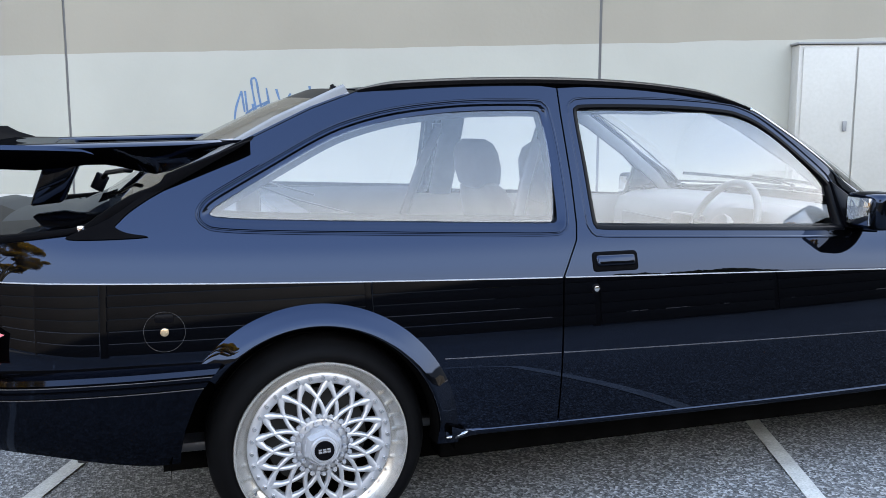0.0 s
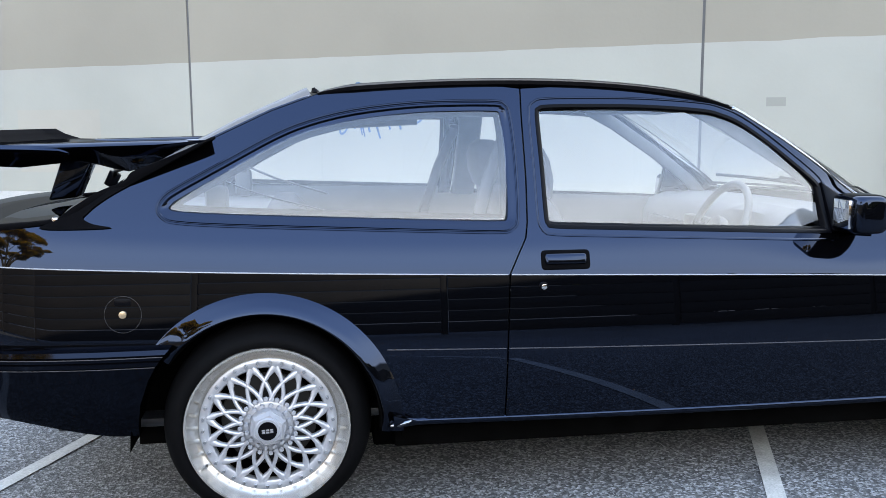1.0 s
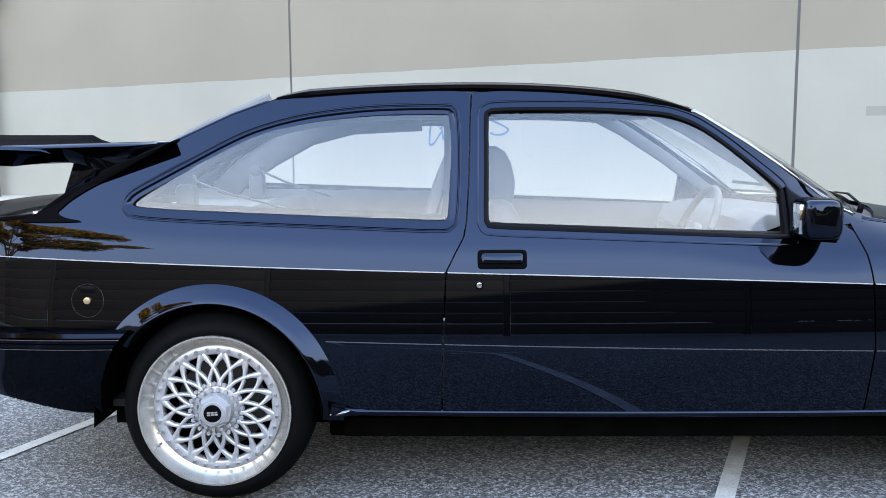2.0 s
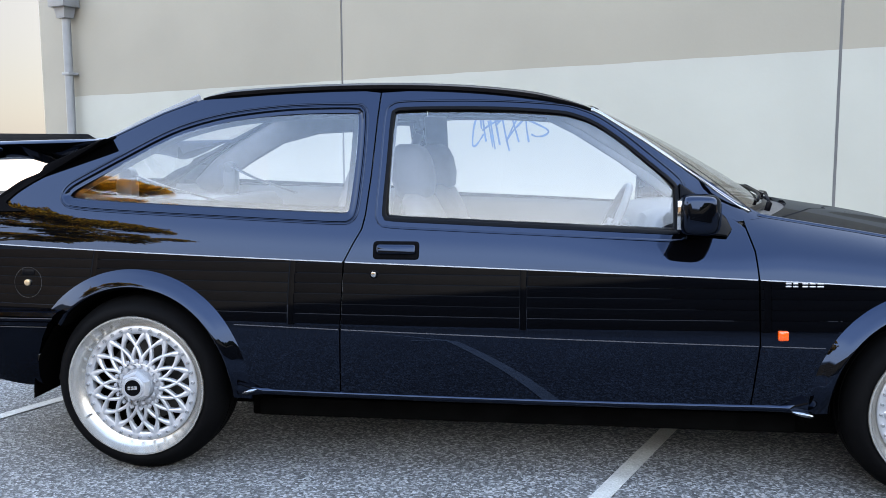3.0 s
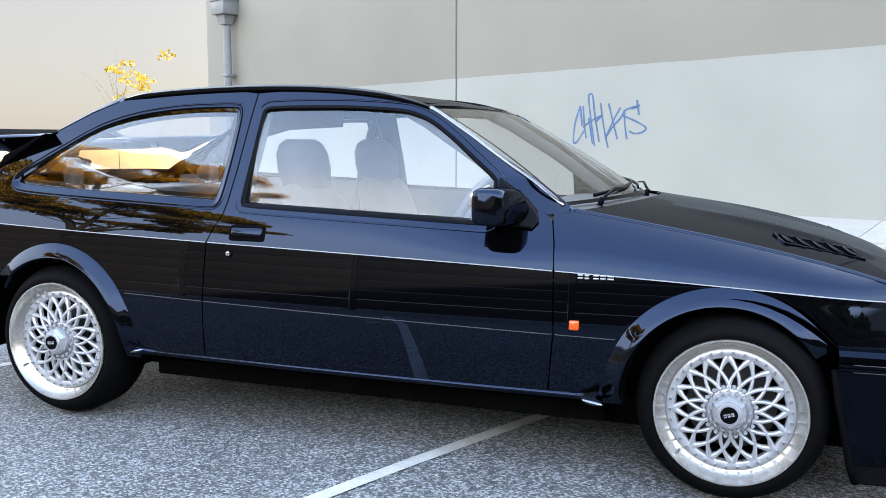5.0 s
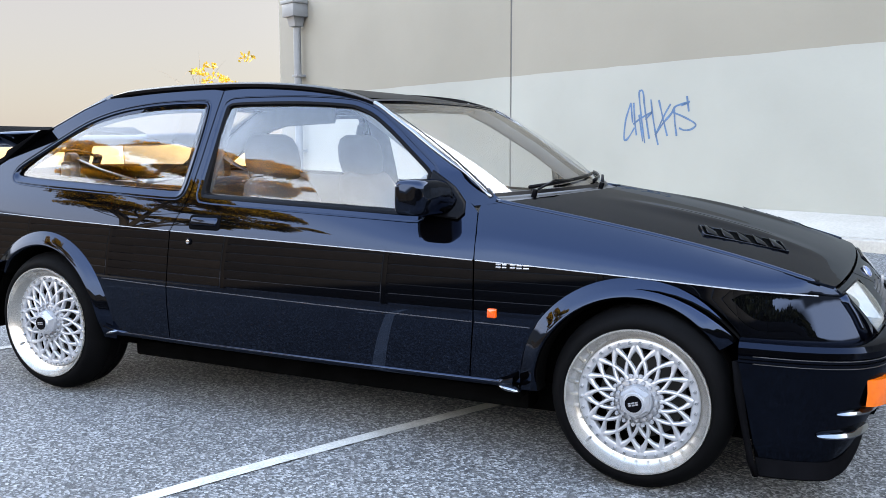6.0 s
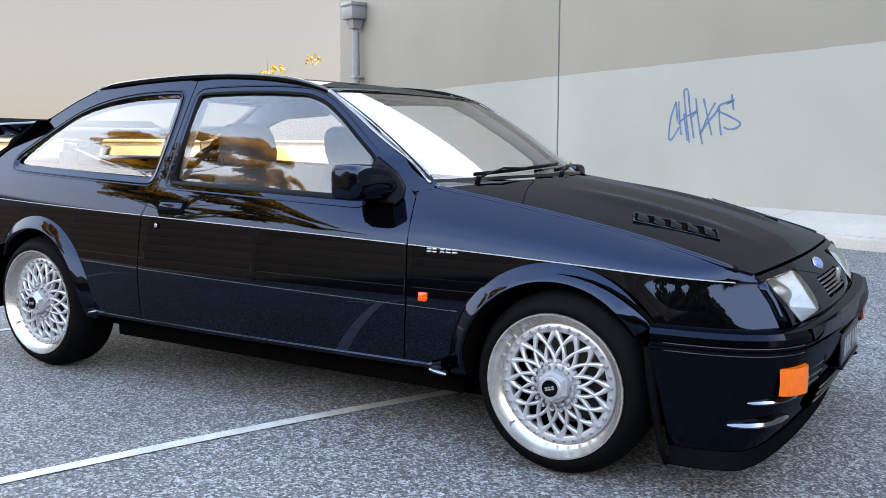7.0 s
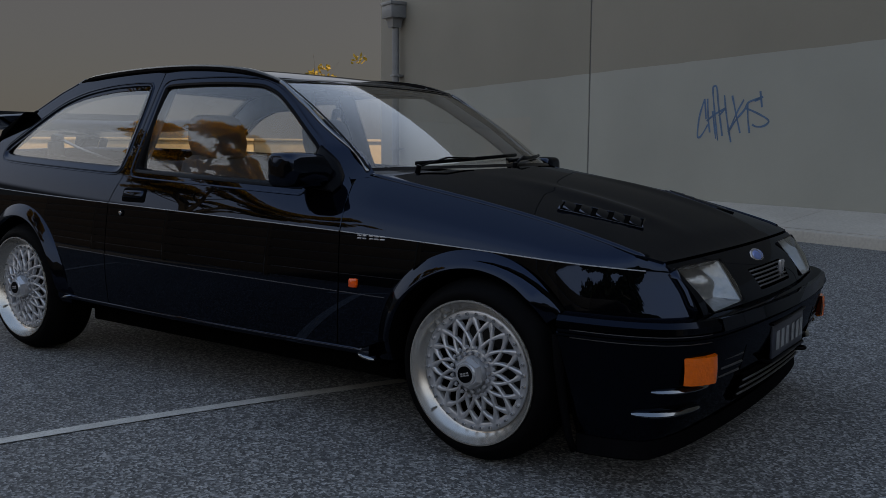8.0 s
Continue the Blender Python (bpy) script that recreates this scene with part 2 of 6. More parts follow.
def rounded(poly, r, n=4):
    """A polygon with rounded corners."""
    out = []
    for i in range(len(poly)):
        p, a, b = Vector(poly[i]), Vector(poly[i - 1]), Vector(poly[(i + 1) % len(poly)])
        da, db = (a - p), (b - p)
        k = min(r, da.length * 0.45, db.length * 0.45)
        p0, p1 = p + da.normalized() * k, p + db.normalized() * k
        out += [tuple(p0.lerp(p, t).lerp(p.lerp(p1, t), t)) for t in [j / n for j in range(n + 1)]]
    return out


def skin_patch(poly, holes, fn, step, depth):
    """Triangles over a polygon with holes, laid on the surface fn, with its true normals and returned edges."""
    from mathutils import geometry
    loops = [spaced(poly, step)] + [spaced(h, step) for h in holes]
    pts, edges = [], []
    for lp in loops:
        k = len(pts)
        pts += lp
        edges += [(k + i, k + (i + 1) % len(lp)) for i in range(len(lp))]
    edge_pts = np.array(pts)
    x0, z0 = edge_pts.min(0)
    x1, z1 = edge_pts.max(0)
    j, z = 0, z0 + step * 0.4
    while z < z1:
        x = x0 + step * (0.5 if j % 2 else 0.0)
        while x < x1:
            if inside(poly, x, z) and not any(inside(h, x, z) for h in holes):
                if ((edge_pts - (x, z)) ** 2).sum(1).min() > (step * 0.55) ** 2:
                    pts.append((x, z))
            x += step
        z += step * 0.87
        j += 1
    v2, _, f2, _, _, _ = geometry.delaunay_2d_cdt([Vector(p) for p in pts], edges, [], 0, 1e-6)
    faces = []
    for f in f2:
        cx, cz = sum(v2[i].x for i in f) / 3, sum(v2[i].y for i in f) / 3
        if inside(poly, cx, cz) and not any(inside(h, cx, cz) for h in holes):
            faces.append(tuple(f))
    verts, normals = [], []
    for v in v2:
        p = Vector(fn(v.x, v.y))
        e = 0.002
        du = Vector(fn(v.x + e, v.y)) - Vector(fn(v.x - e, v.y))
        dv = Vector(fn(v.x, v.y + e)) - Vector(fn(v.x, v.y - e))
        n = du.cross(dv).normalized()
        verts.append(p)
        normals.append(n)
    used = {}
    for f in faces:
        for a, b in ((f[0], f[1]), (f[1], f[2]), (f[2], f[0])):
            used[(a, b)] = True
    rim = [(a, b) for a, b in used if (b, a) not in used]
    back = {}
    front = {}
    for a, b in rim:
        for i in (a, b):
            if i not in back:
                front[i] = len(verts)
                verts.append(verts[i])
                normals.append(normals[i])
                back[i] = len(verts)
                verts.append(verts[i] - normals[i] * depth)
                normals.append(normals[i])
    return verts, normals, faces, [(front[b], front[a], back[a], back[b]) for a, b in rim]


def body_panel(name, patches, mat, parent, side, step=0.03, depth=0.014, label=""):
    """One panel out of patches (polygon, holes, fn); side -1 as given, +1 mirrored."""
    verts, normals, faces = [], [], []
    for poly, holes, fn in patches:
        v, n, f, r = skin_patch(poly, holes, fn, step, depth)
        k = len(verts)
        # edge returns get the outward direction of the cut
        for q in r:
            e = (v[q[1]] - v[q[0]])
            w = (v[q[2]] - v[q[1]])
            o = e.cross(w)
            o = o.normalized() if o.length > 1e-9 else n[q[0]]
            for i in q:
                n[i] = (n[i] * 0.0 + o)
        verts += v
        normals += n
        faces += [tuple(i + k for i in q) for q in f + r]
    if side > 0:
        verts = [(p[0], -p[1], p[2]) for p in verts]
        normals = [(p[0], -p[1], p[2]) for p in normals]
        faces = [q[::-1] for q in faces]
    return mesh_ob(name, verts, faces, mat, parent, label, normals)

# ---- the place: ground, building, markings ----
WALL_A = Vector((-2.601, 7.759, 0))
WALL_D = Vector((0.9251, -0.3796, 0))
WALL_N = Vector((-0.3796, -0.9251, 0))
WALL_M = Matrix.Translation(WALL_A) @ Matrix.Rotation(math.atan2(WALL_D.y, WALL_D.x), 4, "Z")
# in WALL_M: x along the wall, -y towards the car park


def smooth(a, b, x):
    t = min(1, max(0, (x - a) / (b - a)))
    return t * t * (3 - 2 * t)


def lot_height(x, y):
    """The lot lies level round the car and climbs gently to the kerb."""
    d = (Vector((x, y, 0)) - WALL_A).dot(WALL_N)
    swell = 0.02 * math.exp(-((x - 0.2) / 0.8) ** 2 - ((y + 1.0) / 1.2) ** 2)
    return swell + (0.14 * (1 - smooth(0.9, 5.4, d)) if d < 6 else 0.0)


def asphalt():
    m = material("asphalt", (0.14, 0.145, 0.155), 0.85)
    nt = m.node_tree
    b = nt.nodes["Principled BSDF"]
    co = nt.nodes.new("ShaderNodeTexCoord")
    vo = nt.nodes.new("ShaderNodeTexVoronoi")
    vo.inputs["Scale"].default_value = 125
    n1 = nt.nodes.new("ShaderNodeTexNoise")
    n1.inputs["Scale"].default_value, n1.inputs["Detail"].default_value = 0.9, 5
    n2 = nt.nodes.new("ShaderNodeTexNoise")
    n2.inputs["Scale"].default_value, n2.inputs["Detail"].default_value = 60, 3
    for t in (vo, n1, n2):
        nt.links.new(co.outputs["Object"], t.inputs["Vector"])
    sep = nt.nodes.new("ShaderNodeSeparateColor")
    nt.links.new(vo.outputs["Color"], sep.inputs[0])
    r = nt.nodes.new("ShaderNodeValToRGB")
    r.color_ramp.elements[0].position, r.color_ramp.elements[0].color = 0.0, (0.0150, 0.0156, 0.0166, 1)
    r.color_ramp.elements[1].position, r.color_ramp.elements[1].color = 1.0, (0.200, 0.204, 0.203, 1)
    e = r.color_ramp.elements.new(0.55)
    e.color = (0.058, 0.0595, 0.0605, 1)
    nt.links.new(sep.outputs[0], r.inputs[0])
    out = None
    for n, lo, hi in ((n1, 0.82, 1.16), (n2, 0.75, 1.25)):
        mr = nt.nodes.new("ShaderNodeMapRange")
        mr.inputs["From Min"].default_value, mr.inputs["From Max"].default_value = 0.3, 0.7
        mr.inputs["To Min"].default_value, mr.inputs["To Max"].default_value = lo, hi
        nt.links.new(n.outputs["Fac"], mr.inputs["Value"])
        out = times(nt, out, mr.outputs[0])
    sc = nt.nodes.new("ShaderNodeVectorMath")
    sc.operation = "SCALE"
    nt.links.new(r.outputs[0], sc.inputs[0])
    nt.links.new(out, sc.inputs["Scale"])
    nt.links.new(sc.outputs[0], b.inputs["Base Color"])
    bp = nt.nodes.new("ShaderNodeBump")
    bp.inputs["Strength"].default_value, bp.inputs["Distance"].default_value = 0.6, 0.006
    nt.links.new(vo.outputs["Distance"], bp.inputs["Height"])
    nt.links.new(bp.outputs[0], b.inputs["Normal"])
    return m


ASPHALT = asphalt()
CONCRETE = material("pale_concrete", (0.269, 0.247, 0.215), 0.85, vary=0.12, vscale=1.5, fine=0.1, fscale=40, bump=0.1, bscale=60)
ROADPAINT = material("worn_white_paint", (0.269, 0.264, 0.244), 0.7, vary=0.16, vscale=14, fine=0.22, fscale=130, bump=0.3, bscale=140)
GALV = material("painted_downpipe", (0.121, 0.126, 0.129), 0.45, vary=0.1, vscale=6)
CABPAINT = material("cabinet_paint", (0.253, 0.247, 0.226), 0.5, vary=0.05, vscale=2.0, fine=0.04, fscale=30)
SEALANT = material("joint_sealant", (0.070, 0.070, 0.070), 0.8, vary=0.1, vscale=5)
SPRAY = material("blue_spray_paint", (0.027, 0.086, 0.161), 0.6, vary=0.25, vscale=9, fine=0.2, fscale=60)
TIMBER = material("brown_timber", (0.0096, 0.0060, 0.0042), 0.8, vary=0.3, vscale=3, fine=0.2, fscale=40, per_object=0.25)
CREAM = material("cream_render", (0.226, 0.177, 0.108), 0.85, vary=0.15, vscale=2, fine=0.1, fscale=30, per_object=0.05)


def wall_paint():
    """Beige precast wall with a paler coat of over-paint up to about two metres, and two small patches."""
    m = material("wall_paint", (0.5, 0.47, 0.42), 0.8)
    nt = m.node_tree
    b = nt.nodes["Principled BSDF"]
    geo = nt.nodes.new("ShaderNodeNewGeometry")
    dot = nt.nodes.new("ShaderNodeVectorMath")
    dot.operation = "DOT_PRODUCT"
    dot.inputs[1].default_value = WALL_D
    sub = nt.nodes.new("ShaderNodeVectorMath")
    sub.operation = "SUBTRACT"
    sub.inputs[1].default_value = WALL_A
    nt.links.new(geo.outputs["Position"], sub.inputs[0])
    nt.links.new(sub.outputs[0], dot.inputs[0])
    sep = nt.nodes.new("ShaderNodeSeparateXYZ")
    nt.links.new(geo.outputs["Position"], sep.inputs[0])
    nz = nt.nodes.new("ShaderNodeTexNoise")
    nz.inputs["Scale"].default_value, nz.inputs["Detail"].default_value = 1.2, 5
    nt.links.new(geo.outputs["Position"], nz.inputs["Vector"])

    def math_node(op, a, c):
        k = nt.nodes.new("ShaderNodeMath")
        k.operation = op
        for i, q in enumerate((a, c)):
            if isinstance(q, (int, float)):
                k.inputs[i].default_value = q
            else:
                nt.links.new(q, k.inputs[i])
        return k.outputs[0]

    s, z = dot.outputs["Value"], sep.outputs["Z"]
    edge = math_node("ADD", math_node("MULTIPLY", s, 0.0125), math_node("ADD", 1.94, math_node("MULTIPLY", math_node("SUBTRACT", nz.outputs["Fac"], 0.5), 0.05)))
    low = math_node("LESS_THAN", z, edge)
    low = math_node("MULTIPLY", low, math_node("GREATER_THAN", s, -5.25))

    def rect(s0, s1, z0, z1):
        q = math_node("MULTIPLY", math_node("GREATER_THAN", s, s0), math_node("LESS_THAN", s, s1))
        q = math_node("MULTIPLY", q, math_node("GREATER_THAN", z, z0))
        return math_node("MULTIPLY", q, math_node("LESS_THAN", z, z1))

    def mixed(fac, a, c):
        k = nt.nodes.new("ShaderNodeMix")
        k.data_type = "RGBA"
        nt.links.new(fac, k.inputs[0])
        for i, q in ((6, a), (7, c)):
            if isinstance(q, tuple):
                k.inputs[i].default_value = (*q, 1)
            else:
                nt.links.new(q, k.inputs[i])
        return k.outputs[2]

    c = mixed(low, (0.180, 0.163, 0.131), (0.237, 0.238, 0.210))
    c = mixed(rect(-2.45, -1.26, 0.62, 1.40), c, (0.252, 0.239, 0.206))
    c = mixed(rect(6.52, 6.71, 1.36, 1.45), c, (0.181, 0.180, 0.161))
    n2 = nt.nodes.new("ShaderNodeTexNoise")
    n2.inputs["Scale"].default_value, n2.inputs["Detail"].default_value = 0.7, 7
    nt.links.new(geo.outputs["Position"], n2.inputs["Vector"])
    mr = nt.nodes.new("ShaderNodeMapRange")
    mr.inputs["From Min"].default_value, mr.inputs["From Max"].default_value = 0.3, 0.7
    mr.inputs["To Min"].default_value, mr.inputs["To Max"].default_value = 0.93, 1.07
    nt.links.new(n2.outputs["Fac"], mr.inputs["Value"])
    sc = nt.nodes.new("ShaderNodeVectorMath")
    sc.operation = "SCALE"
    nt.links.new(c, sc.inputs[0])
    nt.links.new(mr.outputs[0], sc.inputs["Scale"])
    nt.links.new(sc.outputs[0], b.inputs["Base Color"])
    bn = nt.nodes.new("ShaderNodeTexNoise")
    bn.inputs["Scale"].default_value, bn.inputs["Detail"].default_value = 25, 6
    nt.links.new(geo.outputs["Position"], bn.inputs["Vector"])
    bp = nt.nodes.new("ShaderNodeBump")
    bp.inputs["Strength"].default_value, bp.inputs["Distance"].default_value = 0.12, 0.01
    nt.links.new(bn.outputs["Fac"], bp.inputs["Height"])
    nt.links.new(bp.outputs[0], b.inputs["Normal"])
    return m


WALLPAINT = wall_paint()


def build_ground():
    xs = sorted(set([-400, -150, -60] + [-30 + i * 1.0 for i in range(61)] + [-3 + i * 0.25 for i in range(25)] + [60, 150, 400]))
    ys = sorted(set([-400, -150, -60, -30] + [-15 + i * 0.5 for i in range(72)] + [-5 + i * 0.25 for i in range(33)] + [40, 60, 150, 400]))
    verts = [(x, y, lot_height(x, y)) for y in ys for x in xs]
    n = len(xs)
    faces = [(j * n + i, j * n + i + 1, (j + 1) * n + i + 1, (j + 1) * n + i) for j in range(len(ys) - 1) for i in range(n - 1)]
    tagged(mesh_ob("ground", verts, faces, ASPHALT), "grey coarse asphalt of a car park", "ground", kind="structure")


def build_line(name, a, b, width, label):
    """A painted strip that follows the lot's surface."""
    a, b = Vector(a), Vector(b)
    d = (b - a).normalized()
    s = Vector((-d.y, d.x)) * width / 2
    n = max(2, int((b - a).length / 0.25))
    verts, faces = [], []
    for i in range(n + 1):
        p = a.lerp(b, i / n)
        for q in (p + s, p - s):
            verts.append((q.x, q.y, lot_height(q.x, q.y) + 0.004))
    for i in range(n):
        faces.append((2 * i + 1, 2 * i, 2 * i + 2, 2 * i + 3)[::-1])
    bm = bmesh.new()
    vs = [bm.verts.new(v) for v in verts]
    for f in faces:
        bm.faces.new([vs[i] for i in f])
    ob = part(name, bm, ROADPAINT, None)
    return tagged(ob, label, "road marking", group="bay lines", kind="structure")


def build_markings():
    d = Vector((0.3796, 0.9251))
    for k in (-3, -2, -1, 0):
        base = Vector((0.502, -0.29)) + Vector((2.69, 0)) * k
        build_line("bay_line", base - d * 7.2, base + d * (0.9 if k == 0 else 4.2), 0.060, "worn white painted bay line on the asphalt")
        c = base - d * 2.45
        t = Vector((d.y, -d.x))
        build_line("bay_line", c - t * 0.22, c - t * 0.033, 0.060, "short white cross tick of a bay line")
        build_line("bay_line", c + t * 0.033, c + t * 0.22, 0.060, "short white cross tick of a bay line")


def build_building():
    wall = new("wall_north")
    wall.matrix_basis = WALL_M
    tagged(wall, "beige precast concrete panel wall with pale over-painted lower half", "wall", kind="structure")
    H, T = 7.2, 0.2
    joints = [-5.88, 0.0, 5.88, 11.76, 17.64, 23.52, 29.4]
    for a, b in zip(joints, joints[1:]):
        lo = a + 0.014 if a > -5.8 else a
        box("wall_panel", lo, b - 0.014, 0, T, -0.2, H, WALLPAINT, wall, 0.006)
    for a in joints[1:-1]:
        box("joint", a - 0.014, a + 0.014, 0.012, T - 0.01, -0.2, H, SEALANT, wall, 0)
    # the rest of the building behind the face
    rest = box("wall_west", -5.88, -5.68, T, 18, -0.2, H, WALLPAINT, None, 0.004)
    rest.matrix_basis = WALL_M
    tagged(rest, "beige concrete end wall", "wall", kind="structure")
    top = box("roof", -5.88, 29.4, 0.0, 18, H, H + 0.2, CONCRETE, None, 0.01)
    top.matrix_basis = WALL_M
    tagged(top, "flat concrete roof slab", "roof", kind="structure")
    # footpath with kerb along the wall
    path = new("pavement")
    path.matrix_basis = WALL_M
    tagged(path, "pale concrete footpath slabs with a kerb along the wall", "pavement", kind="structure")
    x = -9.0
    while x < 29:
        bm = bmesh.new()
        vs = box_bm(bm, x + 0.004, x + 1.796, -0.80, 0.0, -0.1, 0.24, 0.0)
        for v in vs:
            if v.co.z > 0:
                v.co.z = 0.375 if v.co.y > -0.1 else 0.245
        part("slab", bm, CONCRETE, path)
        box("kerb_stone", x + 0.004, x + 1.796, -0.95, -0.804, -0.1, 0.242, CONCRETE, path, 0.015)
        x += 1.8
    # downpipe with rain head
    pipe = empty("downpipe", WALL_M, "grey painted metal downpipe with a square rain head", "downpipe")
    cyl("pipe", (-5.09, -0.12, 0.3), (-5.09, -0.12, 3.12), 0.065, GALV, pipe)
    bm = bmesh.new()
    vs = box_bm(bm, -5.27, -4.91, -0.30, -0.004, 3.08, 3.50, 0.0)
    for v in vs:
        if v.co.z < 3.2:
            v.co.x = -5.09 + (v.co.x + 5.09) * 0.5
            v.co.y = -0.12 + (v.co.y + 0.12) * 0.55
            v.co.z = 3.06
    part("rain_head", bm, GALV, pipe, angle=20)
    box("rain_head_body", -5.27, -4.91, -0.302, -0.004, 3.22, 3.48, GALV, pipe, 0.006)
    box("rim", -5.29, -4.89, -0.32, -0.004, 3.44, 3.50, GALV, pipe, 0.006)
    for z in (0.9, 2.2):
        box("bracket", -5.17, -5.01, -0.19, -0.004, z, z + 0.04, GALV, pipe, 0.003)
    # metal meter cabinet
    cab = empty("meter_cabinet", WALL_M, "off-white two-door metal cabinet standing against the wall", "cabinet")
    box("body", 7.86, 10.3, -0.25, -0.004, 0.36, 1.97, CABPAINT, cab, 0.008)
    box("top_trim", 7.84, 10.32, -0.27, -0.004, 1.972, 1.995, GALV, cab, 0.004)
    for a, b in ((7.90, 8.42), (8.44, 8.96), (8.98, 10.27)):
        door = box("door", a, b, -0.272, -0.254, 0.40, 1.94, CABPAINT, cab, 0.005)
        box("handle", b - 0.10, b - 0.06, -0.29, -0.274, 1.10, 1.20, GALV, door, 0.004)


def build_graffiti():
    """A sprayed scrawl of loose strokes on the wall."""
    g = empty("graffiti", WALL_M, "blue spray-painted scrawl on the pale wall", "graffiti")
    strokes = [
        [(1.98, 1.53), (1.91, 1.33), (1.89, 1.13), (1.915, 1.095), (1.96, 1.13), (2.04, 1.24)],
        [(1.98, 1.53), (2.01, 1.30)],
        [(2.02, 1.53), (2.04, 1.32), (2.07, 1.15)],
        [(2.02, 1.28), (2.13, 1.35), (2.28, 1.415)],
        [(2.19, 1.06), (2.15, 1.26), (2.095, 1.61), (2.115, 1.665), (2.15, 1.64), (2.18, 1.45), (2.25, 1.11)],
        [(2.10, 1.39), (2.16, 1.08)],
        [(2.26, 1.56), (2.29, 1.38), (2.34, 1.16), (2.375, 1.04)],
        [(2.28, 1.415), (2.19, 1.33)],
        [(2.33, 1.15), (2.43, 1.28), (2.54, 1.39), (2.595, 1.47), (2.755, 1.51)],
        [(2.37, 1.55), (2.42, 1.38), (2.495, 1.14)],
        [(2.53, 1.50), (2.44, 1.36), (2.34, 1.16)],
        [(2.58, 1.47), (2.59, 1.31), (2.62, 1.14)],
        [(2.55, 1.41), (2.71, 1.35), (2.86, 1.27), (2.81, 1.215), (2.715, 1.205), (2.65, 1.23)],
        [(2.74, 1.58), (2.77, 1.41)],
        [(2.67, 1.48), (2.78, 1.52)],
    ]
    for st in strokes:
        pts = []
        for i in range(len(st) - 1):
            p0, p1, p2, p3 = (Vector(st[max(0, min(len(st) - 1, i + k))]) for k in (-1, 0, 1, 2))
            for j in range(6):
                t = j / 6
                pts.append(0.5 * ((2 * p1) + (p2 - p0) * t + (2 * p0 - 5 * p1 + 4 * p2 - p3) * t * t + (3 * p1 - p0 - 3 * p2 + p3) * t ** 3))
        pts.append(Vector(st[-1]))
        verts, faces = [], []
        for i, p in enumerate(pts):
            d = (pts[min(i + 1, len(pts) - 1)] - pts[max(0, i - 1)])
            d = d.normalized() if d.length > 0 else Vector((1, 0))
            w = 0.015 * (0.75 + 0.35 * noise.noise((p.x * 9, p.y * 9, 0)))
            for sgn in (1, -1):
                verts.append((p.x - d.y * w * sgn, -0.003, p.y + d.x * w * sgn))
        for i in range(len(pts) - 1):
            faces.append((2 * i, 2 * i + 1, 2 * i + 3, 2 * i + 2))
        mesh_ob("stroke", verts, faces, SPRAY, g)


build_ground()
build_markings()
build_building()
build_graffiti()


# ---- the car: its surfaces ----
Y0 = 0.045
CAR = empty("car", pose(0, Y0, 0), "glossy black two-door hatchback with silver lattice wheels and tail spoiler", "car")
CREASE = np.polyfit((-2.087, -1.4, -0.58, 0.14, 0.74, 1.21, 1.805), (0.792, 0.768, 0.740, 0.721, 0.7015, 0.675, 0.636), 3)
BEDGE = np.polyfit((0.694, 0.915, 1.15, 1.32, 1.50, 1.67, 1.837), (0.902, 0.867, 0.826, 0.795, 0.757, 0.715, 0.664), 3)


def zc(x):
    return float(np.polyval(CREASE, x))


def ze(x):
    return float(np.polyval(BEDGE, x))


def width(x):
    w = 0.855 - 0.035 * ((x + 0.3) / 1.2) ** 2
    if x > 1.5:
        w -= 0.78 * (x - 1.5) ** 2
    if x < -1.9:
        w -= 0.6 * (x + 1.9) ** 2
    return w


def skin_low(x, z):
    lean = 0.112 * smooth(1.40, 1.66, x) + 0.14 * smooth(1.74, 1.90, x)
    d = z - 0.51
    bow = 0.065 * d + 0.155 * d * d if d > 0 else 0.30 * d * d - 0.02 * d
    return (x, -(width(x) - bow + lean * max(0.0, zc(x) - z)), z)


def skin_up(x, z):
    h = z - zc(x)
    base = -skin_low(x, zc(x))[1]
    k = min(h, 0.12)
    y = base - (0.21 * k + 1.06 * k * abs(k) + max(0.0, h - 0.12) * (0.464 + 0.05 * (h - 0.12))) - 0.085 * (max(x, 0) / 0.7) ** 2 * smooth(0.0, 0.22, h)
    t = smooth(0.45, 0.85, x)
    if t > 0:
        hh = max(0.03, ze(x) - zc(x))
        f = min(1.3, max(-0.3, h / hh))
        top = min(0.668, base - 0.012)
        yw = base - (base - top) * (0.32 * f + 0.68 * abs(f) ** 2.4 * (1 if f > 0 else -1))
        y = (1 - t) * y + t * yw
    return (x, -y, z)


def inset(fn, d):
    return lambda x, z: (lambda p: (p[0], p[1] + d, p[2]))(fn(x, z))


def crease_pts(a, b, n=40):
    return [(a + (b - a) * i / n, zc(a + (b - a) * i / n)) for i in range(n + 1)]


def arc(cx, cz, r, a0, a1, n=28):
    return [(cx + r * math.cos(radians(a0 + (a1 - a0) * i / n)), cz + r * math.sin(radians(a0 + (a1 - a0) * i / n))) for i in range(n + 1)]


